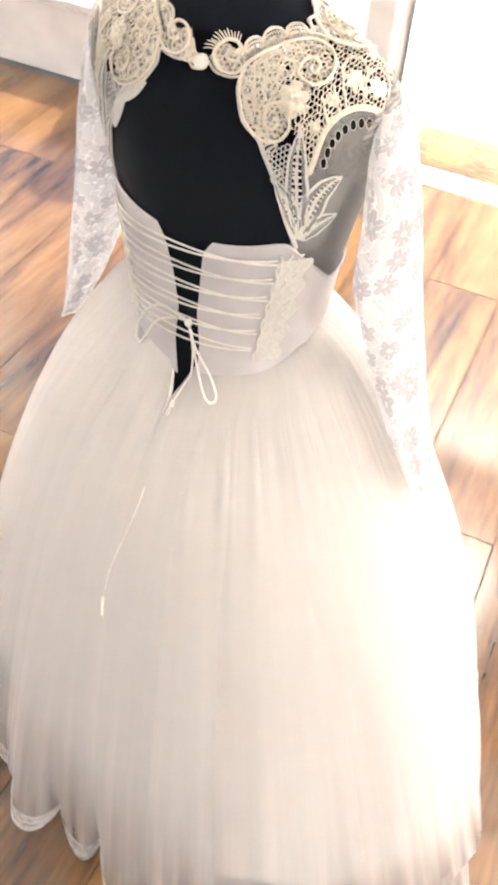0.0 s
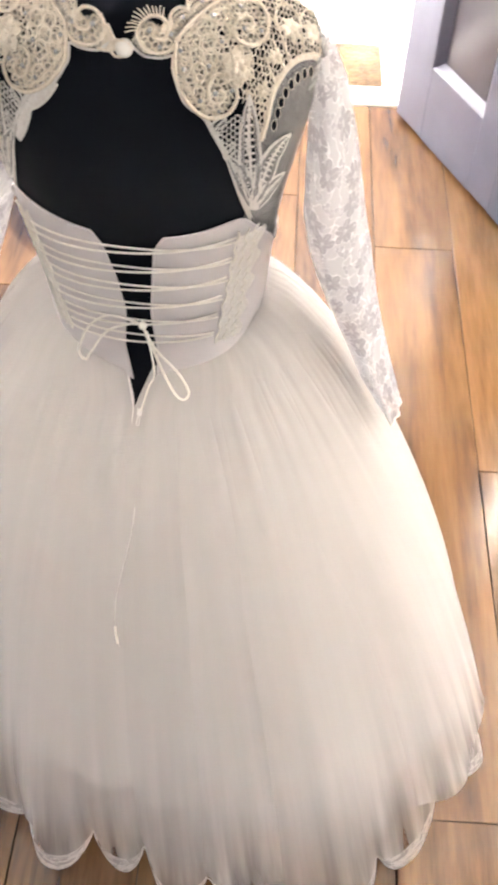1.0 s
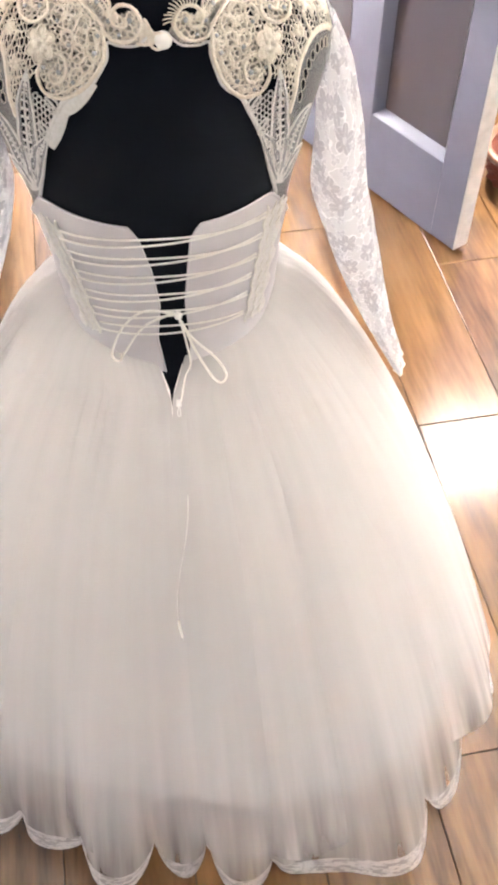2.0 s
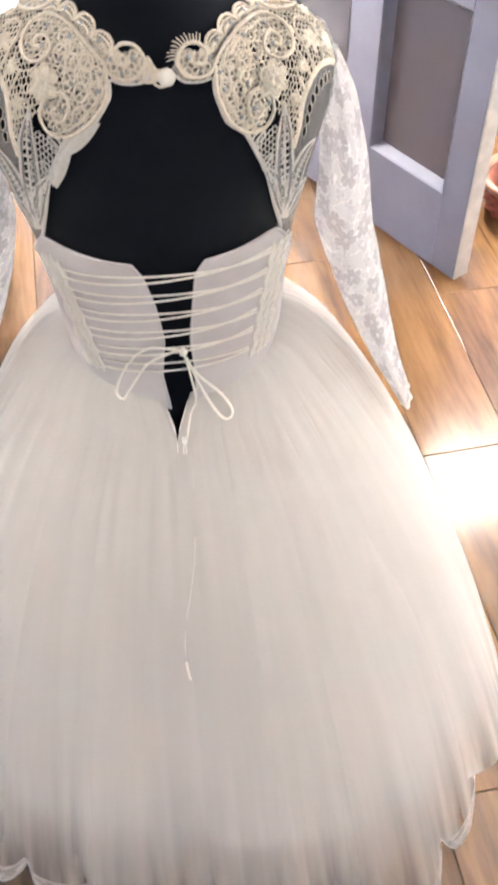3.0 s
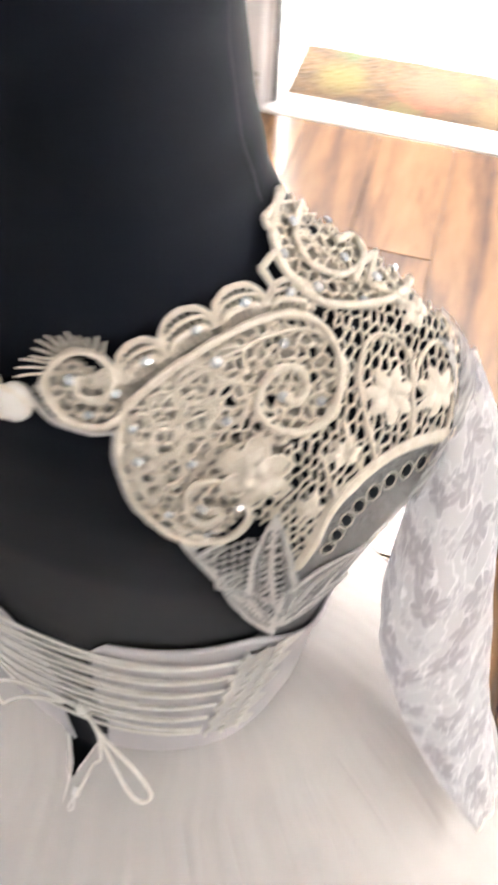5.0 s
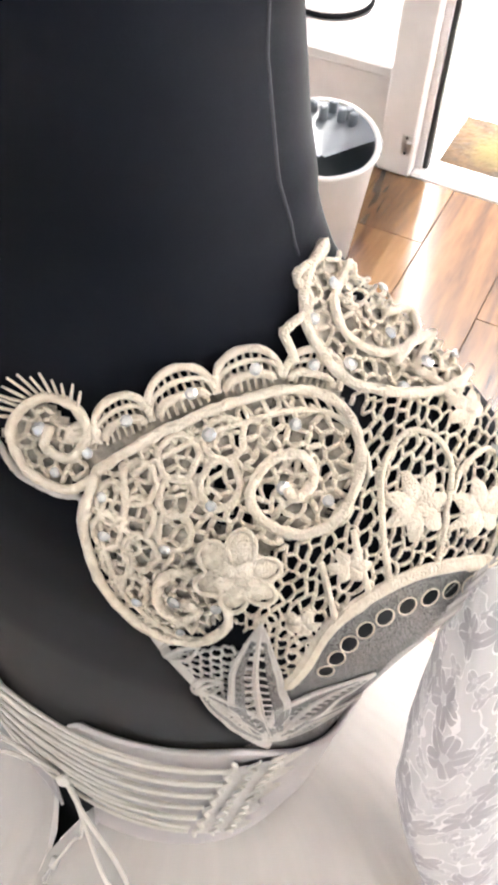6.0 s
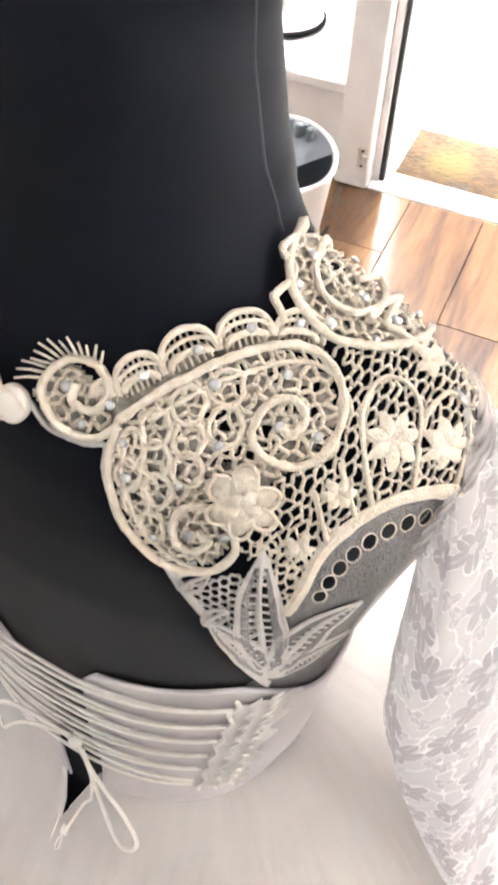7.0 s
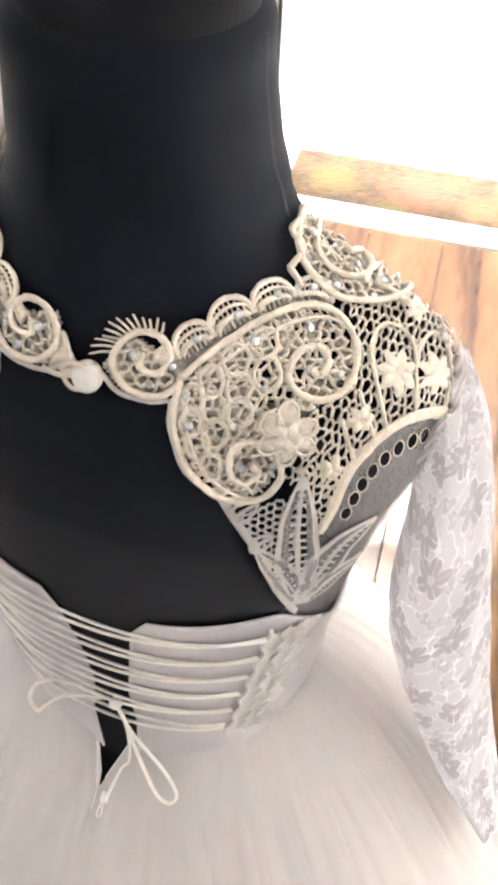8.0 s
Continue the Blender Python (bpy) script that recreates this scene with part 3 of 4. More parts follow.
def zip_and_thread():
    t = (ZW - 0.797) / (ZW - 0.05)
    p = Vector((-0.0070, skirt_point(0, t, 0.05, 0)[2] - skirt_point(0, t, 0.05, 0)[1] + 0.002, 0.795))
    zipper = part("zip_slider", block(-0.0028, 0.0028, -0.0018, 0.0018, -0.004, 0.004, 0.0008, 2), METAL, dress, "small pale metal zip slider")
    zipper.location, zipper.rotation_euler, zipper.scale = p, (radians(-40), 0, 0), (0.7, 0.7, 0.7)
    tab = merge(tube([(0, -0.002, -0.002), (-0.0010, -0.0026, -0.006), (-0.0017, -0.003, -0.013), (0, -0.003, -0.0148), (0.0017, -0.003, -0.013), (0.0010, -0.0026, -0.006)], 0.0006, 6, True))
    part("zip_pull", tab, METAL, zipper, smooth=True)
    pts = []
    for k in range(30):
        z = 0.735 - 0.142 * k / 29
        t = (ZW - z) / (ZW - 0.05)
        a, b, cy, zz = skirt_point(0, t, 0.05, 0.0)
        pts.append((-0.003 - 0.014 * math.sin(k / 14.0) ** 2, cy - b - 0.004, z))
    part("loose_thread", tube(pts, 0.0006, 5), THREAD, dress, "loose thread hanging on the skirt", smooth=True)
    part("thread_end", tube([Vector(q) + Vector((0, -0.001, 0)) for q in pts[24:29]], 0.0012, 5), CORDWHITE, dress, "white sealed thread end", smooth=True)


zip_and_thread()


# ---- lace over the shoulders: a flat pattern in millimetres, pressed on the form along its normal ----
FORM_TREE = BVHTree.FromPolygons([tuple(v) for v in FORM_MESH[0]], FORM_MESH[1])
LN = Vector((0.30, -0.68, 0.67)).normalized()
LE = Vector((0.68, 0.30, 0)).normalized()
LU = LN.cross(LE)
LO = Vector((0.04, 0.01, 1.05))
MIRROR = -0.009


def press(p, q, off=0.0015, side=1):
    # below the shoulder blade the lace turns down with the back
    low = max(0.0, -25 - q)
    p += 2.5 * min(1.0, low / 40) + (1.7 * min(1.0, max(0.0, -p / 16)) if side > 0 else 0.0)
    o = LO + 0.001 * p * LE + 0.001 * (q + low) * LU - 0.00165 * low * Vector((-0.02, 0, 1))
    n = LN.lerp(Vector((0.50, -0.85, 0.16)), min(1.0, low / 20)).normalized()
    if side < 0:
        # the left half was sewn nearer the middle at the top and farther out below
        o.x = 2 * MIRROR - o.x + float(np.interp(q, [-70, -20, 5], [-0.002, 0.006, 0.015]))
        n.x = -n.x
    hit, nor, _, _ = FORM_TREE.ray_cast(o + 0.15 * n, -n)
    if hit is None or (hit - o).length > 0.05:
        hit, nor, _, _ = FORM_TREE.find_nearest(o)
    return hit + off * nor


def inside(p, q, poly):
    c = False
    for (x0, y0), (x1, y1) in zip(poly, poly[1:] + poly[:1]):
        if (y0 > q) != (y1 > q) and p < (x1 - x0) * (q - y0) / (y1 - y0) + x0:
            c = not c
    return c


def spline2(points, n=8):
    return [(v.x, v.y) for v in smoothpath([(p, q, 0) for p, q in points], n)]


def net(poly, cell, r, rnd, lift, side, sx=1.0, turn=0.0, jitter=0.22, skip=()):
    """A net of knotted threads: a shaken honeycomb inside an outline."""
    out = []
    ps, qs = [v[0] for v in poly], [v[1] for v in poly]
    nodes = {}
    ca, sa = math.cos(turn), math.sin(turn)
    mp, mq = sum(ps) / len(ps), sum(qs) / len(qs)
    span = int(max(max(ps) - min(ps), max(qs) - min(qs)) / cell) + 3
    for i in range(-span, span):
        for j in range(-span, span):
            for b in (0, 1):
                x = (i + 0.5 * (j % 2)) * cell * 1.732 * sx * 0.62
                y = (j * 1.5 + b * 0.95 - 0.5) * cell * 0.62
                x, y = x * ca - y * sa + mp, x * sa + y * ca + mq
                x, y = x + rnd.uniform(-jitter, jitter) * cell, y + rnd.uniform(-jitter, jitter) * cell
                if inside(x, y, poly) and not any(inside(x, y, s) for s in skip):
                    nodes[i, j, b] = (x, y)
    for (i, j, b), p in nodes.items():
        if b:
            continue
        o = j % 2
        for key in ((i, j, 1), (i + o - 1, j - 1, 1), (i + o, j - 1, 1)):
            if key in nodes:
                q = nodes[key]
                m = ((p[0] + q[0]) / 2 + rnd.uniform(-0.2, 0.2), (p[1] + q[1]) / 2 + rnd.uniform(-0.2, 0.2))
                out.append(tube([press(*p, lift, side), press(*m, lift + 0.0003, side), press(*q, lift, side)], r * 0.001 * rnd.uniform(0.8, 1.25), 4))
    return merge(*out) if out else ([], [])


def cloth_patch(poly, step, lift, side, holes=()):
    """A close woven patch inside an outline, with open eyelets."""
    ps, qs = [v[0] for v in poly], [v[1] for v in poly]
    verts, faces, ids = [], [], {}

    def vid(i, j):
        if (i, j) not in ids:
            ids[i, j] = len(verts)
            verts.append(press(min(ps) + i * step, min(qs) + j * step, lift, side))
        return ids[i, j]
    for i in range(int((max(ps) - min(ps)) / step) + 1):
        for j in range(int((max(qs) - min(qs)) / step) + 1):
            x, y = min(ps) + (i + 0.5) * step, min(qs) + (j + 0.5) * step
            if inside(x, y, poly) and not any(((x - a) / w) ** 2 + ((y - b) / h) ** 2 < 1 for a, b, w, h in holes):
                faces.append((vid(i, j), vid(i + 1, j), vid(i + 1, j + 1), vid(i, j + 1)))
    return verts, faces


def ribbon(points, width, lift, side):
    """A flat woven band along a line."""
    rows = []
    for k, (x, y) in enumerate(points):
        a, b = points[max(0, k - 1)], points[min(len(points) - 1, k + 1)]
        d = Vector((b[0] - a[0], b[1] - a[1], 0))
        d = d.normalized() if d.length > 1e-6 else Vector((1, 0, 0))
        n = Vector((-d.y, d.x, 0))
        w = width[k] if isinstance(width, list) else width
        rows.append([press(x + n.x * w * s, y + n.y * w * s, lift + 0.0007 * (1 - s * s), side) for s in (-1, -0.5, 0, 0.5, 1)])
    return grid(rows)


def leaf(base, tip, wide, bend, side, lift=0.0022):
    """A woven leaf: a close rim and midrib, and between them an open ladder of threads."""
    bx, by = base
    dx, dy = tip[0] - bx, tip[1] - by
    ln = math.hypot(dx, dy)
    ux, uy = dx / ln, dy / ln
    cols = (-1, -0.78, -0.44, -0.14, 0.0, 0.14, 0.44, 0.78, 1)
    n = 48
    rows = []
    for k in range(n + 1):
        f = k / n
        w = wide * math.sin(math.pi * f ** 0.85) ** 0.8 * (1 + 0.05 * math.sin(19 * f)) + 0.35 * (1 - f)
        o = bend * math.sin(math.pi * f)
        x, y = bx + dx * f - uy * o, by + dy * f + ux * o
        rows.append([press(x - uy * w * c, y + ux * w * c, lift + 0.0004 * (1 - (2 * abs(c) - 1) ** 2), side) for c in cols])
    m = len(cols)
    faces = []
    for k in range(n):
        for c in range(m - 1):
            open_part = c in (2, 5) and 0.20 < k / n < 0.84 and k % 3 != 0
            if not open_part:
                solid = c in (0, 3, 4, 7) or k / n < 0.12 or k / n > 0.9 or (c in (2, 5) and k % 3 == 0)
                faces.append((solid, (k * m + c, k * m + c + 1, (k + 1) * m + c + 1, (k + 1) * m + c)))
    verts = [v for row in rows for v in row]
    blade = (verts, [f for k, f in faces if k])
    web = [(verts, [f for k, f in faces if not k and (f[0] % m < 4) == half]) for half in (True, False)]
    cords = [tube([row[c] + Vector((0, 0, 0.0003)) for row in rows[::3]], 0.00045 if c != 4 else 0.0006, 5) for c in (0, 4, 8)]
    return blade, merge(*cords), web


def petals(cx, cy, r, n, wide, lift, side, turn=0.0):
    out = []
    for k in range(n):
        a = turn + 2 * math.pi * k / n
        rows = []
        for i in range(7):
            f = i / 6
            w = wide * math.sin(math.pi * (0.12 + 0.80 * f))
            rows.append([press(cx + r * f * math.cos(a) - w * s * math.sin(a), cy + r * f * math.sin(a) + w * s * math.cos(a), lift + 0.0016 * math.sin(math.pi * f) * (1 - 0.5 * s * s), side) for s in (-1, -0.5, 0, 0.5, 1)])
        out.append(grid(rows))
    return merge(*out)


STONE_MESH = None


def rhinestone(p, q, size, parent, side, rnd):
    global STONE_MESH
    if STONE_MESH is None:
        v, f = lathe([(0.00002, 0.55), (0.55, 0.5), (1.0, 0.12), (1.0, -0.1), (0.3, -0.6)], 8)
        STONE_MESH = mesh_of("rhinestone", v, f, STONE)
    c, a, b = press(p, q, 0.0022, side), press(p + 1, q, 0.0022, side), press(p, q + 1, 0.0022, side)
    nz = (a - c).cross(b - c).normalized() * side
    ob = new("rhinestone", STONE_MESH)
    ob.parent = parent
    turn = nz.to_track_quat("Z", "Y").to_matrix().to_4x4()
    ob.matrix_world = Matrix.Translation(c + nz * 0.0006) @ turn @ pose(0, 0, 0, rnd.uniform(-8, 8), rnd.uniform(-8, 8), rnd.uniform(0, 45)) @ Matrix.Scale(size * 0.00085, 4)


def lace_yoke(side):
    rnd = random.Random(11 + side)
    cord = lambda pts, r, lift=0.0026, sides=7: tube([press(x, y, lift, side) for x, y in pts], [r * 0.001 * rnd.uniform(0.86, 1.14) for _ in pts], sides)  # noqa: E731
    big = spline2([(-13, 20), (-2, 28), (10, 36), (24, 41), (34, 38), (39, 29), (37, 19), (30, 14), (22, 16), (19, 21), (22, 27), (27, 28.5), (30.5, 25), (28, 21), (25.5, 22.5)])
    left = spline2([(-13, 20), (-15, 7), (-10, -7), (1, -16), (12, -16), (18, -9), (16, -1), (9, 2.5), (3.5, -1), (3.5, -8), (8, -10.5), (11.5, -7), (9, -4.5)])
    small = spline2([(-12.5, 19), (-19, 15), (-28, 17), (-32.5, 25), (-27, 32.5), (-19.5, 32), (-16, 26), (-19.5, 21.5), (-24.5, 23), (-24, 27)])
    yoke = part("lace_yoke", merge(cord(big, 1.15), cord(left, 1.15), cord(small, 1.1)), CORD, dress, "heavy ivory guipure lace with scrolls and rhinestones", smooth=True)

    # double cords and ladder stitches along the great scroll
    inner = [(x + 2.6, y - 3.6) for x, y in big[4:40]]
    inl = [(x + 4.0, y + 1.0) for x, y in left[3:30]]
    rungs = [cord([big[4 + k], inner[k]], 0.5, 0.0020, 4) for k in range(0, 36, 2)] + [cord([left[3 + k], inl[k]], 0.5, 0.0020, 4) for k in range(0, 27, 2)]
    part("inner_cord", merge(cord(inner, 0.65, 0.0022, 5), cord(inl, 0.65, 0.0022, 5), *rungs), CORD, yoke, smooth=True)

    # small overlapping loops in the field of the scroll
    for x, y, r in ((-9, 14, 3.6), (-9.5, 7.5, 3.4), (-7, 1, 3.6), (-3, 19, 3.8), (-2.5, 12, 3.6), (-1.5, 4.5, 3.8), (4, 25, 3.8), (5, 17.5, 3.6), (5.5, 10.5, 3.4), (12, 30, 3.8), (13, 21, 4.0), (-3, -5.5, 3.4)):
        w0 = rnd.uniform(0, 6.28)
        part("net_loop", tube([press(x + r * rnd.uniform(0.9, 1.1) * math.cos(w0 + 0.45 * k), y + 1.15 * r * rnd.uniform(0.92, 1.08) * math.sin(w0 + 0.45 * k), 0.0020, side) for k in range(14)], 0.00078, 5, True), CORD, yoke, smooth=True)

    # scallops on the neckline
    marks = [(-20, 24), (-13.5, 25), (-2.5, 31.5), (9, 38.5), (20.5, 43), (32, 42)]
    arcs = []
    for (x0, y0), (x1, y1) in zip(marks, marks[1:]):
        dx, dy = x1 - x0, y1 - y0
        ln = math.hypot(dx, dy)
        nx, ny = -dy / ln, dx / ln
        for high, r in ((0.60, 0.9), (0.40, 0.6), (0.18, 0.95)):
            pts = []
            for k in range(15):
                f = k / 14
                s = 0.5 - 0.5 * math.cos(math.pi * f) if high > 0.2 else 0.5 - 0.36 * math.cos(math.pi * f)
                h = high * ln * math.sin(math.pi * f) ** 0.7
                pts.append((x0 + dx * s + nx * h, y0 + dy * s + ny * h))
            arcs.append(cord(pts, r, 0.0020, 6))
        for k in range(7):
            f = 0.14 + 0.12 * k
            arcs.append(cord([(x0 + dx * f - nx, y0 + dy * f - ny), (x0 + dx * f + nx * 0.58 * ln * math.sin(math.pi * f) ** 0.7, y0 + dy * f + ny * 0.58 * ln * math.sin(math.pi * f) ** 0.7)], 0.35, 0.0014, 4))
    part("scallop_edge", merge(*arcs), CORD, yoke, smooth=True)

    # nets
    za = [(-13, 20), (-2, 28), (10, 36), (24, 41), (36, 36), (39, 27), (36, 17), (28, 12), (20, 4), (18, -8), (12, -16), (1, -16), (-10, -7), (-15, 7)]
    part("scroll_net", merge(net(za, 3.0, 0.60, rnd, 0.0014, side, jitter=0.32), net([(-13, 19), (-21, 15), (-31, 17), (-35, 25), (-28, 33), (-18, 27)], 3.2, 0.6, rnd, 0.0014, side)), CORD, yoke, "knotted lace net", smooth=True)
    part("scroll_ground", cloth_patch([(x * 0.98, y * 0.98) for x, y in za], 1.2, 0.0007, side, [(rnd.uniform(8, 38), rnd.uniform(8, 36), rnd.uniform(1.2, 2.4), rnd.uniform(1.2, 2.2)) for _ in range(20)]), SHEERLACE, yoke)
    part("scallop_ground", cloth_patch([(-20, 22), (-15, 29), (-4, 34), (8, 42), (20, 46.5), (31, 46), (34, 40), (24, 40), (10, 35), (-2, 27), (-13, 19)], 1.0, 0.0006, side), SHEERLACE, yoke)
    part("small_scroll_ground", cloth_patch([(-13, 19), (-21, 14), (-31, 16), (-36, 23), (-29, 33), (-18, 27)], 1.0, 0.0006, side), SHEERLACE, yoke)
    zb = [(33, 42.5), (38, 36), (37, 28), (36, 17), (26, 11), (20, -4), (24, -14), (29, -12), (34, -22), (39, -7), (46, 2), (55, 8), (69, 10), (74, 12), (74, 39), (60, 47), (46, 44)]
    part("flower_net", net(zb, 3.6, 0.44, rnd, 0.0013, side, sx=0.62, turn=-0.3, jitter=0.16), CORD, yoke, smooth=True)
    daisies = [petals(51.5, 22, 7.0, 7, 1.8, 0.0018, side, 0.3), petals(65, 22, 6.6, 7, 1.7, 0.0018, side, 0.1), petals(40.5, 9, 4.6, 6, 1.4, 0.0018, side, 0.2), petals(33.5, -6, 3.8, 5, 1.4, 0.0018, side), petals(59, 41, 4.2, 5, 1.5, 0.0018, side)]
    bars = [cord(spline2(p), 0.75, 0.0020, 5) for p in ([(49.5, 5), (46, 16), (43.5, 28), (47, 35), (53, 35.5), (57.5, 30), (58, 20), (58.5, 9)], [(69, 10), (71, 20), (70, 30), (65, 34), (60, 30), (58.5, 24)], [(46, 2), (40, 16)], [(40, -4), (35, 9)])]
    part("daisy", merge(*daisies, *bars), CORD, yoke, "small lace daisies between arched bars", smooth=True)

    # arched band, eyelets and close mesh under it
    arc = spline2([(32, -30), (35, -21), (39, -7), (46, 2), (55, 8), (66, 10), (74, 9)])
    part("arched_band", merge(ribbon(arc, 1.7, 0.0020, side), cord([(x, y + 1.6) for x, y in arc], 0.5, 0.0024, 5)), CORD, yoke, smooth=True)
    dots = [(40.5, -23), (42.2, -17.5), (44.2, -12.5), (47, -8), (50.5, -4), (54.7, -0.8), (59.3, 1.4), (63.8, 2.7), (68.3, 3.2)]
    mesh_zone = [(32, -30), (35, -21), (39, -7), (46, 2), (55, 8), (66, 10), (76, 9), (76, -14), (66, -26), (58, -44), (46, -71), (27, -70), (27, -50)]
    part("close_mesh", cloth_patch(mesh_zone, 0.5, 0.0010, side, [(x, y, 1.75, 2.5) for x, y in dots]), FINEMESH, yoke, "fine grey-white net with a row of eyelets")
    part("sleeve_head", cloth_patch([(71, 40), (71, 9), (73, -14), (84, -22), (88, 0), (86, 30), (80, 42)], 1.5, 0.0035, side), TULLEPLAIN, yoke, "sheer gathered sleeve head", smooth=True)
    rings = []
    for x, y in dots:
        rings.append(tube([press(x + 1.9 * math.cos(w), y + 2.65 * math.sin(w), 0.0012, side) for w in [2 * math.pi * k / 14 for k in range(14)]], 0.00022, 4, True))
    part("eyelet", merge(*rings), CORD, yoke, smooth=True)

    # leaves
    base = (28.5, -65)
    for tip, wide, bend in (((25, -8), 7.0, 1.5), ((52, -27), 7.2, 2.5), ((52, -54), 4.4, 1.5), ((11, -35), 5.0, -1.5)):
        rim, veins, web = leaf(base, tip, wide, bend, side)
        part("lace_leaf", rim, CORDPALE, yoke, "woven lace leaf with open cross threads", smooth=True)
        part("leaf_vein", veins, CORDPALE, yoke, smooth=True)
        for half in web:
            part("leaf_web", half, FINEMESH, yoke, smooth=True)
    part("diamond_net", net([(4, -22), (17, -17), (25, -14), (24, -50), (20, -58), (11, -38)], 2.6, 0.45, rnd, 0.0012, side, jitter=0.06, turn=0.5), CORDPALE, yoke, smooth=True)
    part("joining_net", net([(17, -8), (29, -3), (39, -8), (35.5, -28), (30, -36), (24, -14)], 3.0, 0.42, rnd, 0.0013, side, sx=0.7, turn=-0.3), CORD, yoke, smooth=True)
    part("close_edge", ribbon(spline2([(1, -17), (6.5, -27), (12.5, -38), (18.5, -54), (27, -70)]), 1.5, 0.0016, side), CORDPALE, yoke, "woven edge of the open back", smooth=True)
    for a, b, w in (((4, -24), (12, -18), 2.8), ((10, -37), (17, -30), 2.6)):
        part("small_leaf", merge(*leaf(a, b, w, 0.4, side)[:2]), CORDPALE, yoke, smooth=True)
    part("edge_cord", cord(spline2([(-36, 21), (-31, 15.5), (-22, 13), (-16.2, 13), (-16.3, 6), (-11.5, -8), (0.5, -17.5), (6.5, -27), (12.5, -38), (18, -54), (27, -71)], 10), 0.85, 0.0016, 5), CORDPALE, yoke, smooth=True)

    # applied flower
    fl = part("applied_flower", merge(petals(19, 5, 8.6, 6, 2.9, 0.0034, side, 0.5), petals(19, 5, 4.8, 5, 1.9, 0.0050, side, 1.1)), CORD, yoke, "raised lace flower", smooth=True)
    rims = []
    for k in range(6):
        w = 0.5 + 2 * math.pi * k / 6
        cx, cy = 19 + 4.9 * math.cos(w), 5 + 4.9 * math.sin(w)
        ring = [(4.0 * math.cos(q), 2.8 * math.sin(q)) for q in [2 * math.pi * i / 16 for i in range(16)]]
        rims.append(tube([press(cx + a * math.cos(w) - b * math.sin(w), cy + a * math.sin(w) + b * math.cos(w), 0.0046, side) for a, b in ring], 0.0006, 5, True))
    part("petal_cord", merge(*rims), CORD, yoke, smooth=True)

    # scroll on the shoulder ridge
    ridge = spline2([(22, 71), (20.5, 62), (24, 52), (33, 44), (44, 42.5), (55, 45), (60, 51), (54, 56), (46, 53), (42, 48.5)])
    ridge2 = spline2([(28, 68), (27, 60), (31, 53), (39, 50), (46, 53.5), (44, 59), (38, 58)])
    bumps = [(22 + 2.0 * math.sin(k * 1.05) - 2.2 * abs(math.sin(k * 0.55)), 72 - 2.0 * k) for k in range(14)]
    part("ridge_scroll", merge(cord(ridge, 1.15), cord(ridge2, 1.0), cord(spline2(bumps, 3), 1.0)), CORD, yoke, smooth=True)
    part("ridge_ground", cloth_patch([(23, 69), (22.5, 60), (26, 51.5), (35, 44), (48, 42), (61, 46), (64, 54), (50, 62), (38, 70)], 1.0, 0.0006, side, [(rnd.uniform(25, 58), rnd.uniform(45, 66), rnd.uniform(1.0, 1.8), rnd.uniform(1.0, 1.8)) for _ in range(12)]), SHEERLACE, yoke)
    part("ridge_net", net([(21, 71), (21, 60), (25, 51), (34, 44), (48, 42), (61, 47), (64, 54), (50, 62), (38, 70)], 3.0, 0.55, rnd, 0.0013, side), CORD, yoke, smooth=True)

    for p, q, s in ((-26, 26, 1.9), (-15.5, 23, 1.5), (-8, 31, 1.6), (4, 38, 1.6), (15, 44, 1.6), (26, 46, 1.5), (9, 30, 1.8), (-10, 7, 1.7), (-11, 15, 1.4), (6.5, -5.5, 1.9), (-2, -8, 1.6), (15.5, -5, 1.6), (25, 22.5, 1.7), (34, 21, 1.5), (24.5, 3.5, 1.6), (4, 7, 1.5), (-22, 18, 1.4), (25, 34, 1.6), (12, 17, 1.4), (8, -14, 1.3),
                    (26, 63, 1.7), (24, 55, 1.6), (33, 47, 1.9), (40, 54, 1.7), (49, 49, 1.8), (56, 51, 1.8), (37, 63, 1.6), (45, 43.5, 1.7)):
        rhinestone(p, q, s, yoke, side, rnd)
    if side < 0:
        part("woven_edge", merge(ribbon(spline2([(-13, -6), (-4, -18), (3, -27), (10, -40)]), [2.0 + 2.2 * abs(math.sin(k / 4.0)) for k in range(25)], 0.0014, side)), CORDPALE, yoke, "leaf-shaped woven edge", smooth=True)
        part("lace_tip", merge(cord(spline2([(-33, 29), (-37, 25), (-41, 21.5)]), 0.9), cord(spline2([(-31, 16.5), (-36, 17.5), (-41, 20.5)]), 0.9), cloth_patch([(-32, 29), (-40, 21), (-32, 16)], 1.0, 0.0012, side)), CORD, yoke, "frayed lace tip", smooth=True)
    if side > 0:
        lash = []
        for k in range(13):
            w = radians(165 - 9.5 * k)
            x, y = -24.5 + 8.2 * math.cos(w), 25 + 8.2 * math.sin(w)
            h = rnd.uniform(4.2, 6.0)
            a = press(x, y, 0.002, side)
            b = press(x + h * 0.5 * math.cos(w + 0.25), y + h * 0.5 * math.sin(w + 0.25), 0.004, side)
            c = press(x + h * math.cos(w + 0.35), y + h * math.sin(w + 0.35), 0.005, side)
            lash.append(tube([a, b, c], [0.00045, 0.0004, 0.0003], 4))
        part("eyelash_fringe", merge(*lash), CORD, yoke, "short cut lace threads", smooth=True)
    return yoke


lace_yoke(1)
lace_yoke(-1)

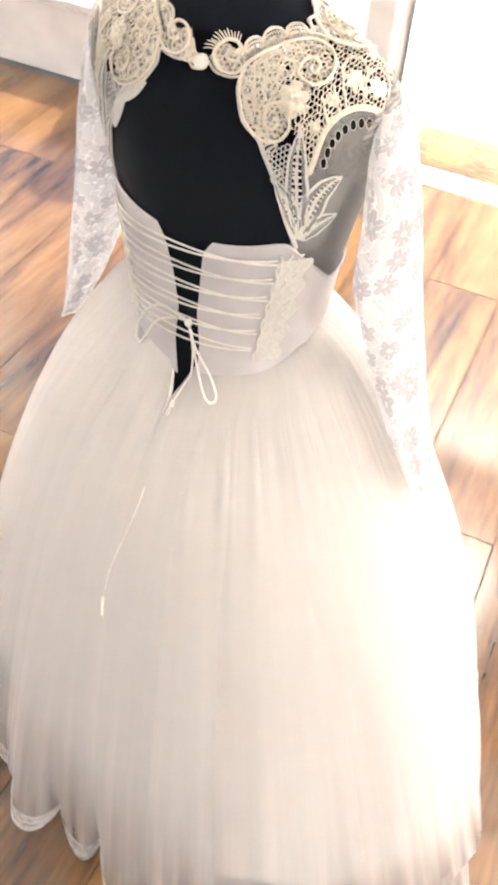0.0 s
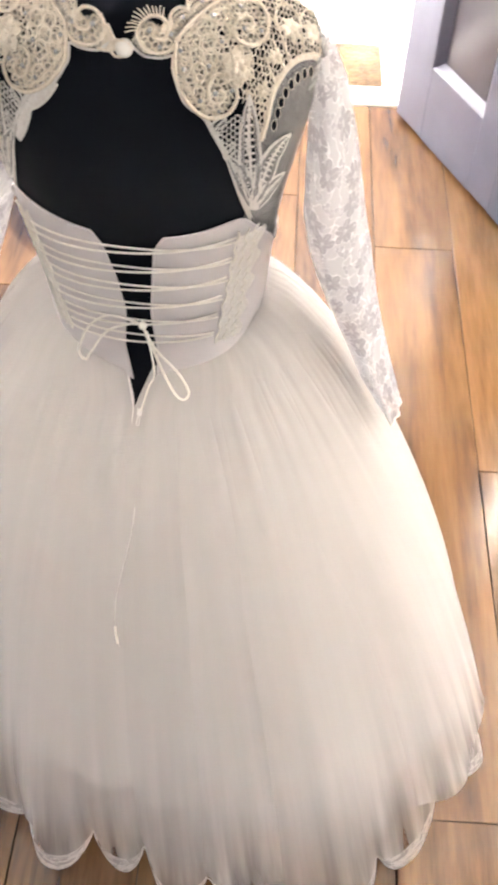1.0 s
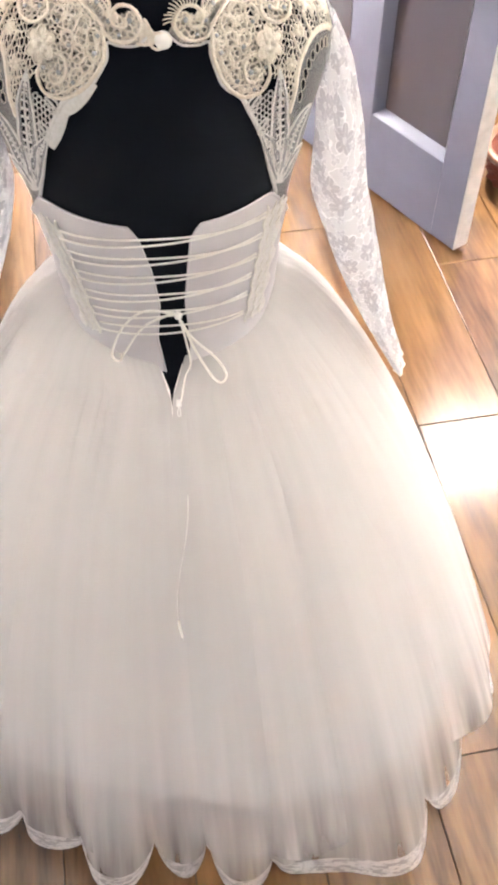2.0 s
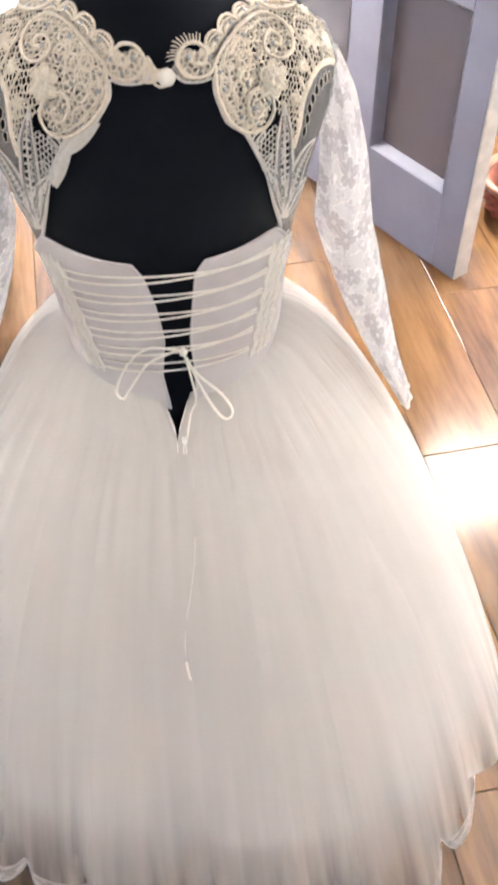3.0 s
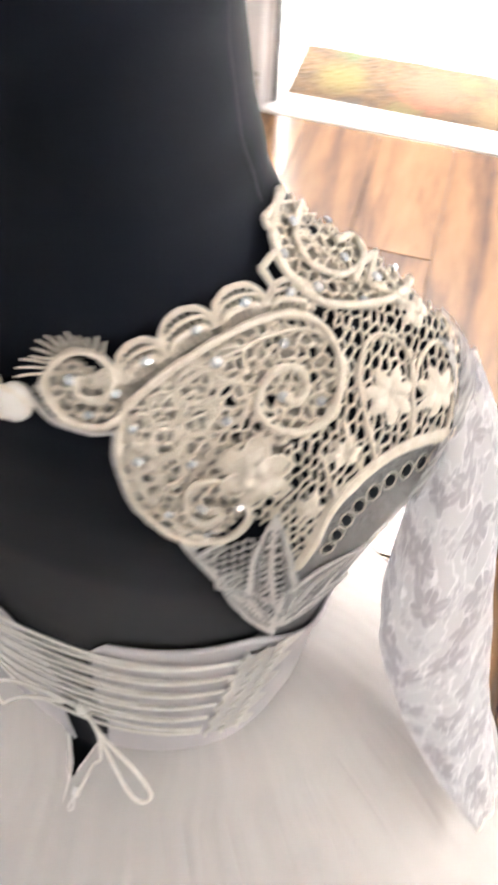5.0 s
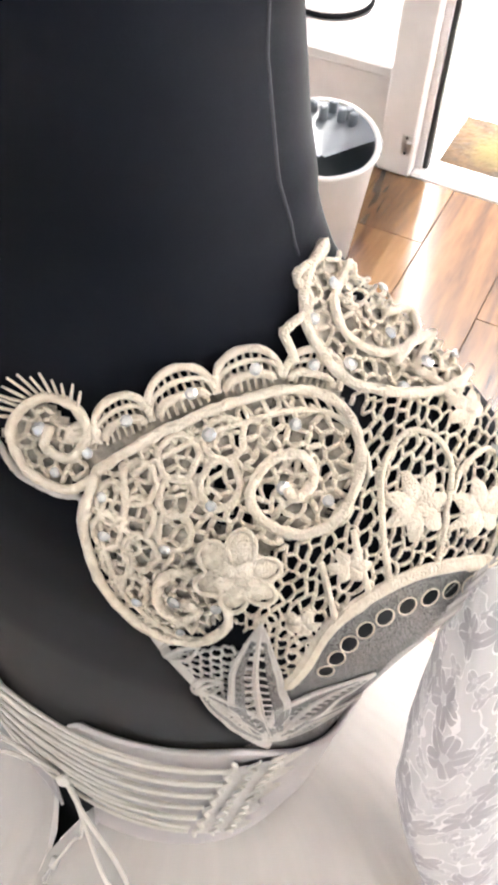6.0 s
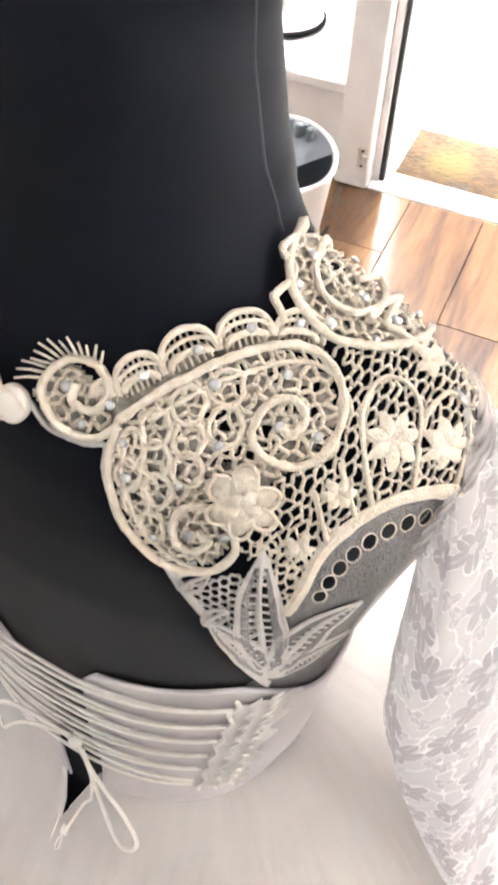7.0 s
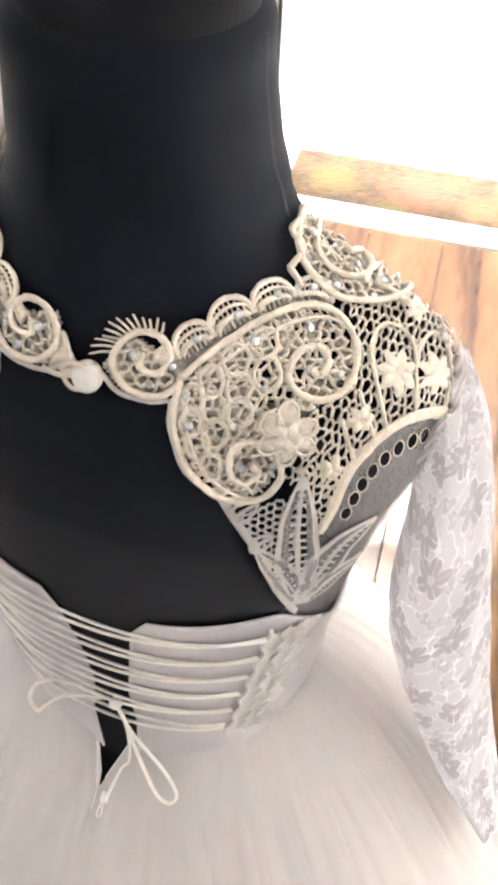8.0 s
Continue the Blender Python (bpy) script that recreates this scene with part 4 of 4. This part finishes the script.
# covered button and its loop
button = part("button", lathe([(0.00005, 0.0026), (0.0024, 0.0024), (0.0042, 0.0013), (0.0050, -0.0005), (0.0044, -0.002), (0.0015, -0.0026)], 24), CORDWHITE, dress, "round ivory satin-covered button", smooth=True)
button.matrix_world = Matrix.Translation(skin_x(0.0018, 1.071, 0.0035)) @ Vector((0.05, -0.75, 0.66)).to_track_quat("Z", "Y").to_matrix().to_4x4()
part("button_loop", tube(smoothpath([press(-40, 21.5, 0.002, -1), skin_x(-0.006, 1.0715, 0.004), skin_x(-0.003, 1.0745, 0.0045), skin_x(0.0045, 1.073, 0.0045), skin_x(0.005, 1.069, 0.004), skin_x(-0.002, 1.067, 0.004), skin_x(-0.006, 1.070, 0.003), press(-40, 21, 0.002, -1)], 6), 0.0008, 6), CORD, dress, smooth=True)


def sleeve(side):
    n = 40
    path = smoothpath([(CX + side * x, y, z) for x, y, z in ((0.110, 0.068, 1.048), (0.117, 0.068, 1.02), (0.1235, 0.070, 0.97), (0.127, 0.073, 0.93), (0.137, 0.075, 0.89), (0.1495, 0.076, 0.85), (0.170, 0.078, 0.79), (0.195, 0.080, 0.73))], 6)
    rows = []
    for i, p in enumerate(path):
        w = float(np.interp(p.z, [0.73, 0.79, 0.93, 1.02, 1.048], [0.018, 0.028, 0.037, 0.026, 0.018]))
        d = float(np.interp(p.z, [0.73, 0.79, 0.85, 0.89, 0.93, 0.97, 1.02, 1.048], [0.005, 0.010, 0.0150, 0.0180, 0.0190, 0.0160, 0.0105, 0.005]))
        t = i / (len(path) - 1)
        rows.append([(p.x + (d + 0.0012 * math.sin(7 * q + 11 * t)) * math.cos(q), p.y + (w + 0.002 * math.sin(5 * q + 9 * t)) * math.sin(q), p.z + 0.3 * d * math.cos(q) * side) for q in [2 * math.pi * k / (n - 1) for k in range(n)]])
    ob = with_uv(part("sleeve", grid(rows), SLEEVELACE, dress, "sheer floral lace sleeve hanging empty", smooth=True), n, len(rows))
    part("cuff", tube(rows[-1][:-1], 0.0008, 6, True), CORDWHITE, ob, "scalloped lace cuff", smooth=True)
    return ob


sleeve(1)
sleeve(-1)

# ---- door mat ----
def mat_material():
    """Coir with faded printed flowers."""
    m = mottled("coir_mat", (0.012, 0.006, 0.002), (0.056, 0.029, 0.009), 45, 0.95, 1.0, 500)
    n, l = m.node_tree.nodes, m.node_tree.links
    b = n["Principled BSDF"]
    src = b.inputs["Base Color"].links[0].from_socket
    tc = n.new("ShaderNodeTexCoord")
    warp, nz = n.new("ShaderNodeVectorMath"), n.new("ShaderNodeTexNoise")
    nz.inputs["Scale"].default_value, nz.inputs["Detail"].default_value = 60, 3
    warp.operation = "MULTIPLY_ADD"
    warp.inputs[1].default_value = (0.10, 0.10, 0)
    l.new(tc.outputs["Object"], nz.inputs["Vector"]), l.new(nz.outputs["Color"], warp.inputs[0]), l.new(tc.outputs["Object"], warp.inputs[2])
    for (u, v), r, c in (((-0.20, 0.24), 0.085, (0.050, 0.038, 0.008)), ((-0.15, 0.11), 0.055, (0.012, 0.018, 0.020)), ((-0.15, 0.11), 0.018, (0.14, 0.018, 0.018)), ((-0.19, 0.355), 0.05, (0.018, 0.026, 0.008)), ((0.03, 0.26), 0.11, (0.10, 0.026, 0.012)), ((0.20, 0.20), 0.08, (0.058, 0.034, 0.012)), ((-0.03, 0.14), 0.05, (0.045, 0.036, 0.010)), ((0.12, 0.31), 0.045, (0.020, 0.028, 0.010)), ((0.28, 0.30), 0.05, (0.10, 0.03, 0.015))):
        d = n.new("ShaderNodeVectorMath")
        d.operation = "DISTANCE"
        d.inputs[1].default_value = (u + 0.05, V0 + v + 0.05, -0.03)
        l.new(warp.outputs[0], d.inputs[0])
        mr, mx = n.new("ShaderNodeMapRange"), n.new("ShaderNodeMix")
        mr.inputs[1].default_value, mr.inputs[2].default_value, mr.inputs[3].default_value, mr.inputs[4].default_value = r, r * 0.4, 0.0, 0.9
        mx.data_type = "RGBA"
        mx.inputs["B"].default_value = (*c, 1)
        l.new(d.outputs["Value"], mr.inputs[0]), l.new(mr.outputs[0], mx.inputs["Factor"]), l.new(src, mx.inputs["A"])
        src = mx.outputs["Result"]
    l.new(src, b.inputs["Base Color"])
    return m


def door_mat():
    mat = mat_material()
    rnd = random.Random(4)
    u0, u1, v0, v1 = -0.315, 0.335, V0 + 0.095, V0 + 0.375
    rows = [[(u0 + (u1 - u0) * k / 90 + rnd.uniform(-0.001, 0.001), v0 + (v1 - v0) * i / 44 + rnd.uniform(-0.001, 0.001), -0.030 + rnd.uniform(-0.0015, 0.0015) - 0.012 * max(0, abs(i / 22 - 1) - 0.95) / 0.05) for k in range(91)] for i in range(45)]
    ob = part("door_mat", grid(rows), mat, None)
    ob.matrix_world = ROOM
    md = ob.modifiers.new("thickness", "SOLIDIFY")
    md.thickness, md.offset = 0.015, -1
    return tagged(ob, "brown coir door mat with faded coloured flowers outside the door", "door mat")


door_mat()

# ---- mop bucket ----
PLASTIC = mottled("grey_plastic", (0.09, 0.105, 0.12), (0.13, 0.145, 0.16), 10, 0.35, 0.1, 300)
PLASTICPALE = mottled("pale_plastic", (0.56, 0.55, 0.53), (0.66, 0.65, 0.63), 8, 0.35, 0.1, 300)


def mop_bucket():
    bucket = thing("mop_bucket", "grey oval plastic mop bucket with a wringer, beside the door post", "bucket")
    bucket.matrix_world = Matrix.Translation((-0.632, 1.278, 0)) @ pose(0, 0, 0, 0, 0, 33)
    h = 0.265

    def oval(rx, ry, z, lip=0.0):
        return [(rx * math.cos(w), ry * math.sin(w) - lip * math.exp(-((w - 4.71) / 0.35) ** 2), z + 0.012 * (math.exp(-((w - 4.71) / 0.5) ** 2) if lip else 0)) for w in [2 * math.pi * k / 48 for k in range(48)]]
    part("shell", grid([oval(0.01, 0.01, 0.004), oval(0.072, 0.095, 0.0), oval(0.076, 0.10, 0.006), oval(0.104, 0.136, h - 0.012, 0.015)], True), PLASTICPALE, bucket, "pale grey outer shell", smooth=True)
    part("inside", grid([oval(0.01, 0.01, 0.010), oval(0.070, 0.093, 0.010), oval(0.100, 0.132, h - 0.012, 0.015)], True), PLASTIC, bucket, "dark grey inside", smooth=True)
    rim = oval(0.104, 0.136, h - 0.008, 0.015)
    part("rim", tube(rim, 0.006, 8, True), PLASTICPALE, bucket, "rolled pale rim", smooth=True)
    plate = [[(0.098 * math.cos(w) * f, 0.128 * math.sin(w) * f + 0.0 if math.sin(w) > 0 else 0.0, h - 0.045 * (1 - f) - 0.006) for w in [math.pi * k / 24 for k in range(25)]] for f in (0.05, 0.45, 0.8, 1.0)]
    wringer = part("wringer", grid(plate), PLASTIC, bucket, "grey wringer plate", smooth=True)
    for k in range(9):
        w = math.pi * (0.08 + 0.84 * k / 8)
        x0, y0 = 0.058 * math.cos(w), 0.060 + 0.050 * math.sin(w) * (1 if k % 2 else 0.6)
        part("wringer_rib", tube([(x0 * 0.6, 0.055 + (y0 - 0.055) * 0.5, h - 0.075), (x0, y0, h - 0.03), (x0 * 1.05, y0 * 1.02, h + 0.004), (x0 * 1.05, y0 * 1.02, h + 0.007)], [0.006, 0.009, 0.010, 0.006], 8), PLASTIC, wringer, smooth=True)
    for sx in (-1, 1):
        part("handle_lug", block(sx * 0.104 - 0.008, sx * 0.104 + 0.008, -0.012, 0.012, h - 0.035, h - 0.005, 0.003), PLASTIC, bucket)
    return bucket


mop_bucket()

# ---- strike plate and screws on the door frame ----
strike = thing("strike_plate", "worn metal strike plate screwed to the door post", "strike plate")
strike.matrix_world = ROOM
part("plate", block(-0.375, -0.350, V0 - 0.0125, V0 - 0.0095, 0.055, 0.105, 0.001), METAL, strike)
part("keeper", block(-0.362, -0.346, V0 - 0.020, V0 - 0.012, 0.070, 0.092, 0.002), METAL, strike)
for z in (0.061, 0.099):
    part("screw", block(-0.366, -0.360, V0 - 0.0145, V0 - 0.012, z - 0.003, z + 0.003, 0.001), RUBBER, strike)
for u in (-0.27, -0.02, 0.24):
    sc = part("screw", lathe([(0.0001, 0.0018), (0.003, 0.0012), (0.0036, 0.0)], 10), RUBBER, None)
    sc.matrix_world = ROOM @ pose(u, V0 + 0.05, 0.0062)
    tagged(sc, "small dark screw head in the white threshold", "screw", "threshold screws")

# ---- stand on the window platform ----
stand = thing("display_stand", "round white display stand base with a black rim", "stand")
stand.matrix_world = Matrix.Translation((-0.945, 1.80, 0.2405))
part("rim", lathe([(0.10, 0.0), (0.106, 0.004), (0.106, 0.010), (0.100, 0.013), (0.001, 0.013)], 40), CAP, stand, "black rim", smooth=True)
part("plate", lathe([(0.099, 0.0135), (0.097, 0.017), (0.02, 0.022), (0.012, 0.03), (0.011, 0.5), (0.0005, 0.5)], 40), GLOSSWHITE, stand, smooth=True)

# ---- pink dress in the display window ----
PINK = mottled("pink_satin", (0.62, 0.26, 0.36), (0.74, 0.36, 0.46), 14, 0.5, 0.2, 400)
pink = thing("pink_garment", "pink satin garment hanging over the window platform", "garment")
pink.matrix_world = Matrix.Translation((-1.345, 1.70, 0.2455))
part("cloth", grid([[((0.10 + 0.10 * f) * math.cos(w) * (1 + 0.10 * math.cos(7 * w)), (0.07 + 0.06 * f) * math.sin(w) * (1 + 0.12 * math.cos(7 * w)), 0.75 - 0.75 * f) for w in [2 * math.pi * k / 60 for k in range(60)]] for f in [j / 10 for j in range(11)]], True), PINK, pink, smooth=True)
part("hanger_pole", lathe([(0.07, 0.0005), (0.07, -0.004), (0.008, 0.0), (0.008, 1.0), (0.0005, 1.0)], 16), METAL, pink)

# ---- wooden garment stand ----
POLEWOOD = mottled("red_brown_wood", (0.20, 0.085, 0.045), (0.32, 0.15, 0.085), 12, 0.4, 0.2, 300, stretch=(8, 8, 1))
rack = thing("garment_stand", "red-brown wooden garment stand with a black curved foot", "stand")
rack.matrix_world = Matrix.Translation((-1.04, 1.155, 0))
part("pole", lathe([(0.011, 0.13), (0.013, 0.15), (0.013, 0.46), (0.011, 0.50)], 14), POLEWOOD, rack, smooth=True)
part("upper_pole", lathe([(0.010, 0.50), (0.010, 1.45), (0.0005, 1.46)], 14), GLOSSWHITE, rack, "white upper pole", smooth=True)
part("socket", lathe([(0.004, 0.0), (0.009, 0.02), (0.0125, 0.13), (0.011, 0.135)], 14), CAP, rack, "black socket", smooth=True)
part("foot", tube([(-0.18 + 0.36 * f, 0.005 - 0.125 * math.sin(math.pi * f * 0.75), 0.0125 + 0.01 * math.sin(math.pi * f)) for f in [k / 12 for k in range(13)]], 0.012, 8), CAP, rack, "black curved foot", smooth=True)

# ---- flower basket behind the open door ----
BASKETRED = mottled("red_brown_wicker", (0.16, 0.03, 0.012), (0.30, 0.07, 0.03), 60, 0.6, 0.4, 500)
LEAFGREEN = mottled("green_leaf", (0.04, 0.07, 0.03), (0.12, 0.15, 0.07), 40, 0.6, 0.3, 300)
PETAL = mottled("cream_petal", (0.62, 0.55, 0.40), (0.80, 0.74, 0.60), 40, 0.7, 0.3, 300)
basket = thing("flower_basket", "red-brown wicker basket of cream flowers on the floor", "basket")
basket.matrix_world = Matrix.Translation((0.80, 1.36, 0))
part("basket_body", lathe([(0.001, 0.004), (0.10, 0.002), (0.112, 0.03), (0.122, 0.075), (0.112, 0.075), (0.10, 0.02)], 28, 0, 0, 1.25, 1.0), BASKETRED, basket, smooth=True)
for k in range(6):
    part("weave", tube([(1.27 * (0.106 + 0.0028 * k + 0.003 * (-1) ** (j + k)) * math.cos(2 * math.pi * j / 36), (0.106 + 0.0028 * k + 0.003 * (-1) ** (j + k)) * math.sin(2 * math.pi * j / 36), 0.010 + 0.0125 * k) for j in range(36)], 0.0062, 6, True), BASKETRED, basket, smooth=True)
part("basket_rim", tube([(1.25 * 0.124 * math.cos(2 * math.pi * j / 40), 0.124 * math.sin(2 * math.pi * j / 40), 0.084) for j in range(40)], 0.010, 8, True), POLEWOOD, basket, "orange-brown rolled rim", smooth=True)
_r = random.Random(9)
for k in range(16):
    bx, by, bz = _r.uniform(-0.11, 0.11), _r.uniform(-0.08, 0.08), _r.uniform(0.11, 0.20)
    leafs = []
    for q in range(7):
        w, rr = 2 * math.pi * q / 7, _r.uniform(0.018, 0.028)
        leafs.append(grid([[(bx + rr * f * math.cos(w) - s * 0.009 * math.sin(math.pi * f) * math.sin(w), by + rr * f * math.sin(w) + s * 0.009 * math.sin(math.pi * f) * math.cos(w), bz + 0.012 * f - 0.02 * f * f) for s in (-1, 0, 1)] for f in (0.05, 0.35, 0.7, 1.0)]))
    part("flower" if k % 3 else "leaf_spray", merge(*leafs), PETAL if k % 3 else LEAFGREEN, basket, smooth=True)
    part("stem", tube([(bx * 0.5, by * 0.5, 0.02), (bx, by, bz)], 0.002, 5), LEAFGREEN, basket)

# ---- small litter on the pavement ----
LITTER = mottled("dry_leaf", (0.12, 0.09, 0.03), (0.35, 0.28, 0.10), 60, 0.8, 0.3, 300)
for u, v, ln, turn, dark in ((-0.28, 2.62, 0.03, 20, 0), (-0.12, 2.40, 0.05, -12, 1), (0.02, 2.37, 0.06, -8, 1), (0.30, 2.50, 0.03, 5, 1), (0.38, 2.36, 0.07, 0, 1), (-0.30, 2.30, 0.02, 40, 0)):
    f = part("dry_leaf", grid([[(ln * (t - 0.5), s * 0.16 * ln * math.sin(math.pi * t), 0.003 + 0.006 * t * t) for s in (-1, 0, 1)] for t in (0.02, 0.25, 0.5, 0.75, 0.98)]), RUBBER if dark else LITTER, None, smooth=True)
    f.matrix_world = ROOM @ pose(u, v, -0.045, 0, 0, turn)
    tagged(f, "small dry leaf lying on the pale pavement", "leaf", "leaves on the pavement")
stone = part("pebble", lathe([(0.0005, 0.02), (0.016, 0.016), (0.022, 0.006), (0.018, 0.0)], 14, 0, 0, 1.2, 0.9), CAP, None, smooth=True)
stone.matrix_world = ROOM @ pose(0.27, 2.62, -0.045)
tagged(stone, "small dark pebble on the pale pavement", "stone")

# ---- floor boards ----
BOARD_W, BOARD_L = 0.175, 1.22
COLS = range(-15, 12)
me_board = {}


def board_mesh(length):
    key = round(length, 2)
    if key not in me_board:
        bm = block(0.0006, BOARD_W - 0.0006, 0.0006, length - 0.0006, -0.012, 0.0, 0.0012)
        me = bpy.data.meshes.new("board")
        bm.to_mesh(me)
        bm.free()
        me.materials.append(WOOD)
        me_board[key] = me
    return me_board[key]


floor = thing("floor", "golden brown laminate oak floor boards with a satin shine", "floor", kind="structure")
floor.matrix_world = ROOM
for c in COLS:
    u0 = 0.291 + BOARD_W * c
    if u0 < -2.4 or u0 + BOARD_W > 2.41:
        continue
    start = {0: -0.08, 1: 0.533}.get(c, -0.08 + ((c * 0.43) % 1.0) * BOARD_L)
    v = start - 3 * BOARD_L
    while v < V0 - 0.001:
        v1 = min(v + BOARD_L, V0 - 0.001)
        lo = max(v, -2.3)
        if v1 - lo > 0.05:
            b = new("board", board_mesh(v1 - lo))
            b.parent = floor
            b.location = (u0, lo, 0)
        v += BOARD_L
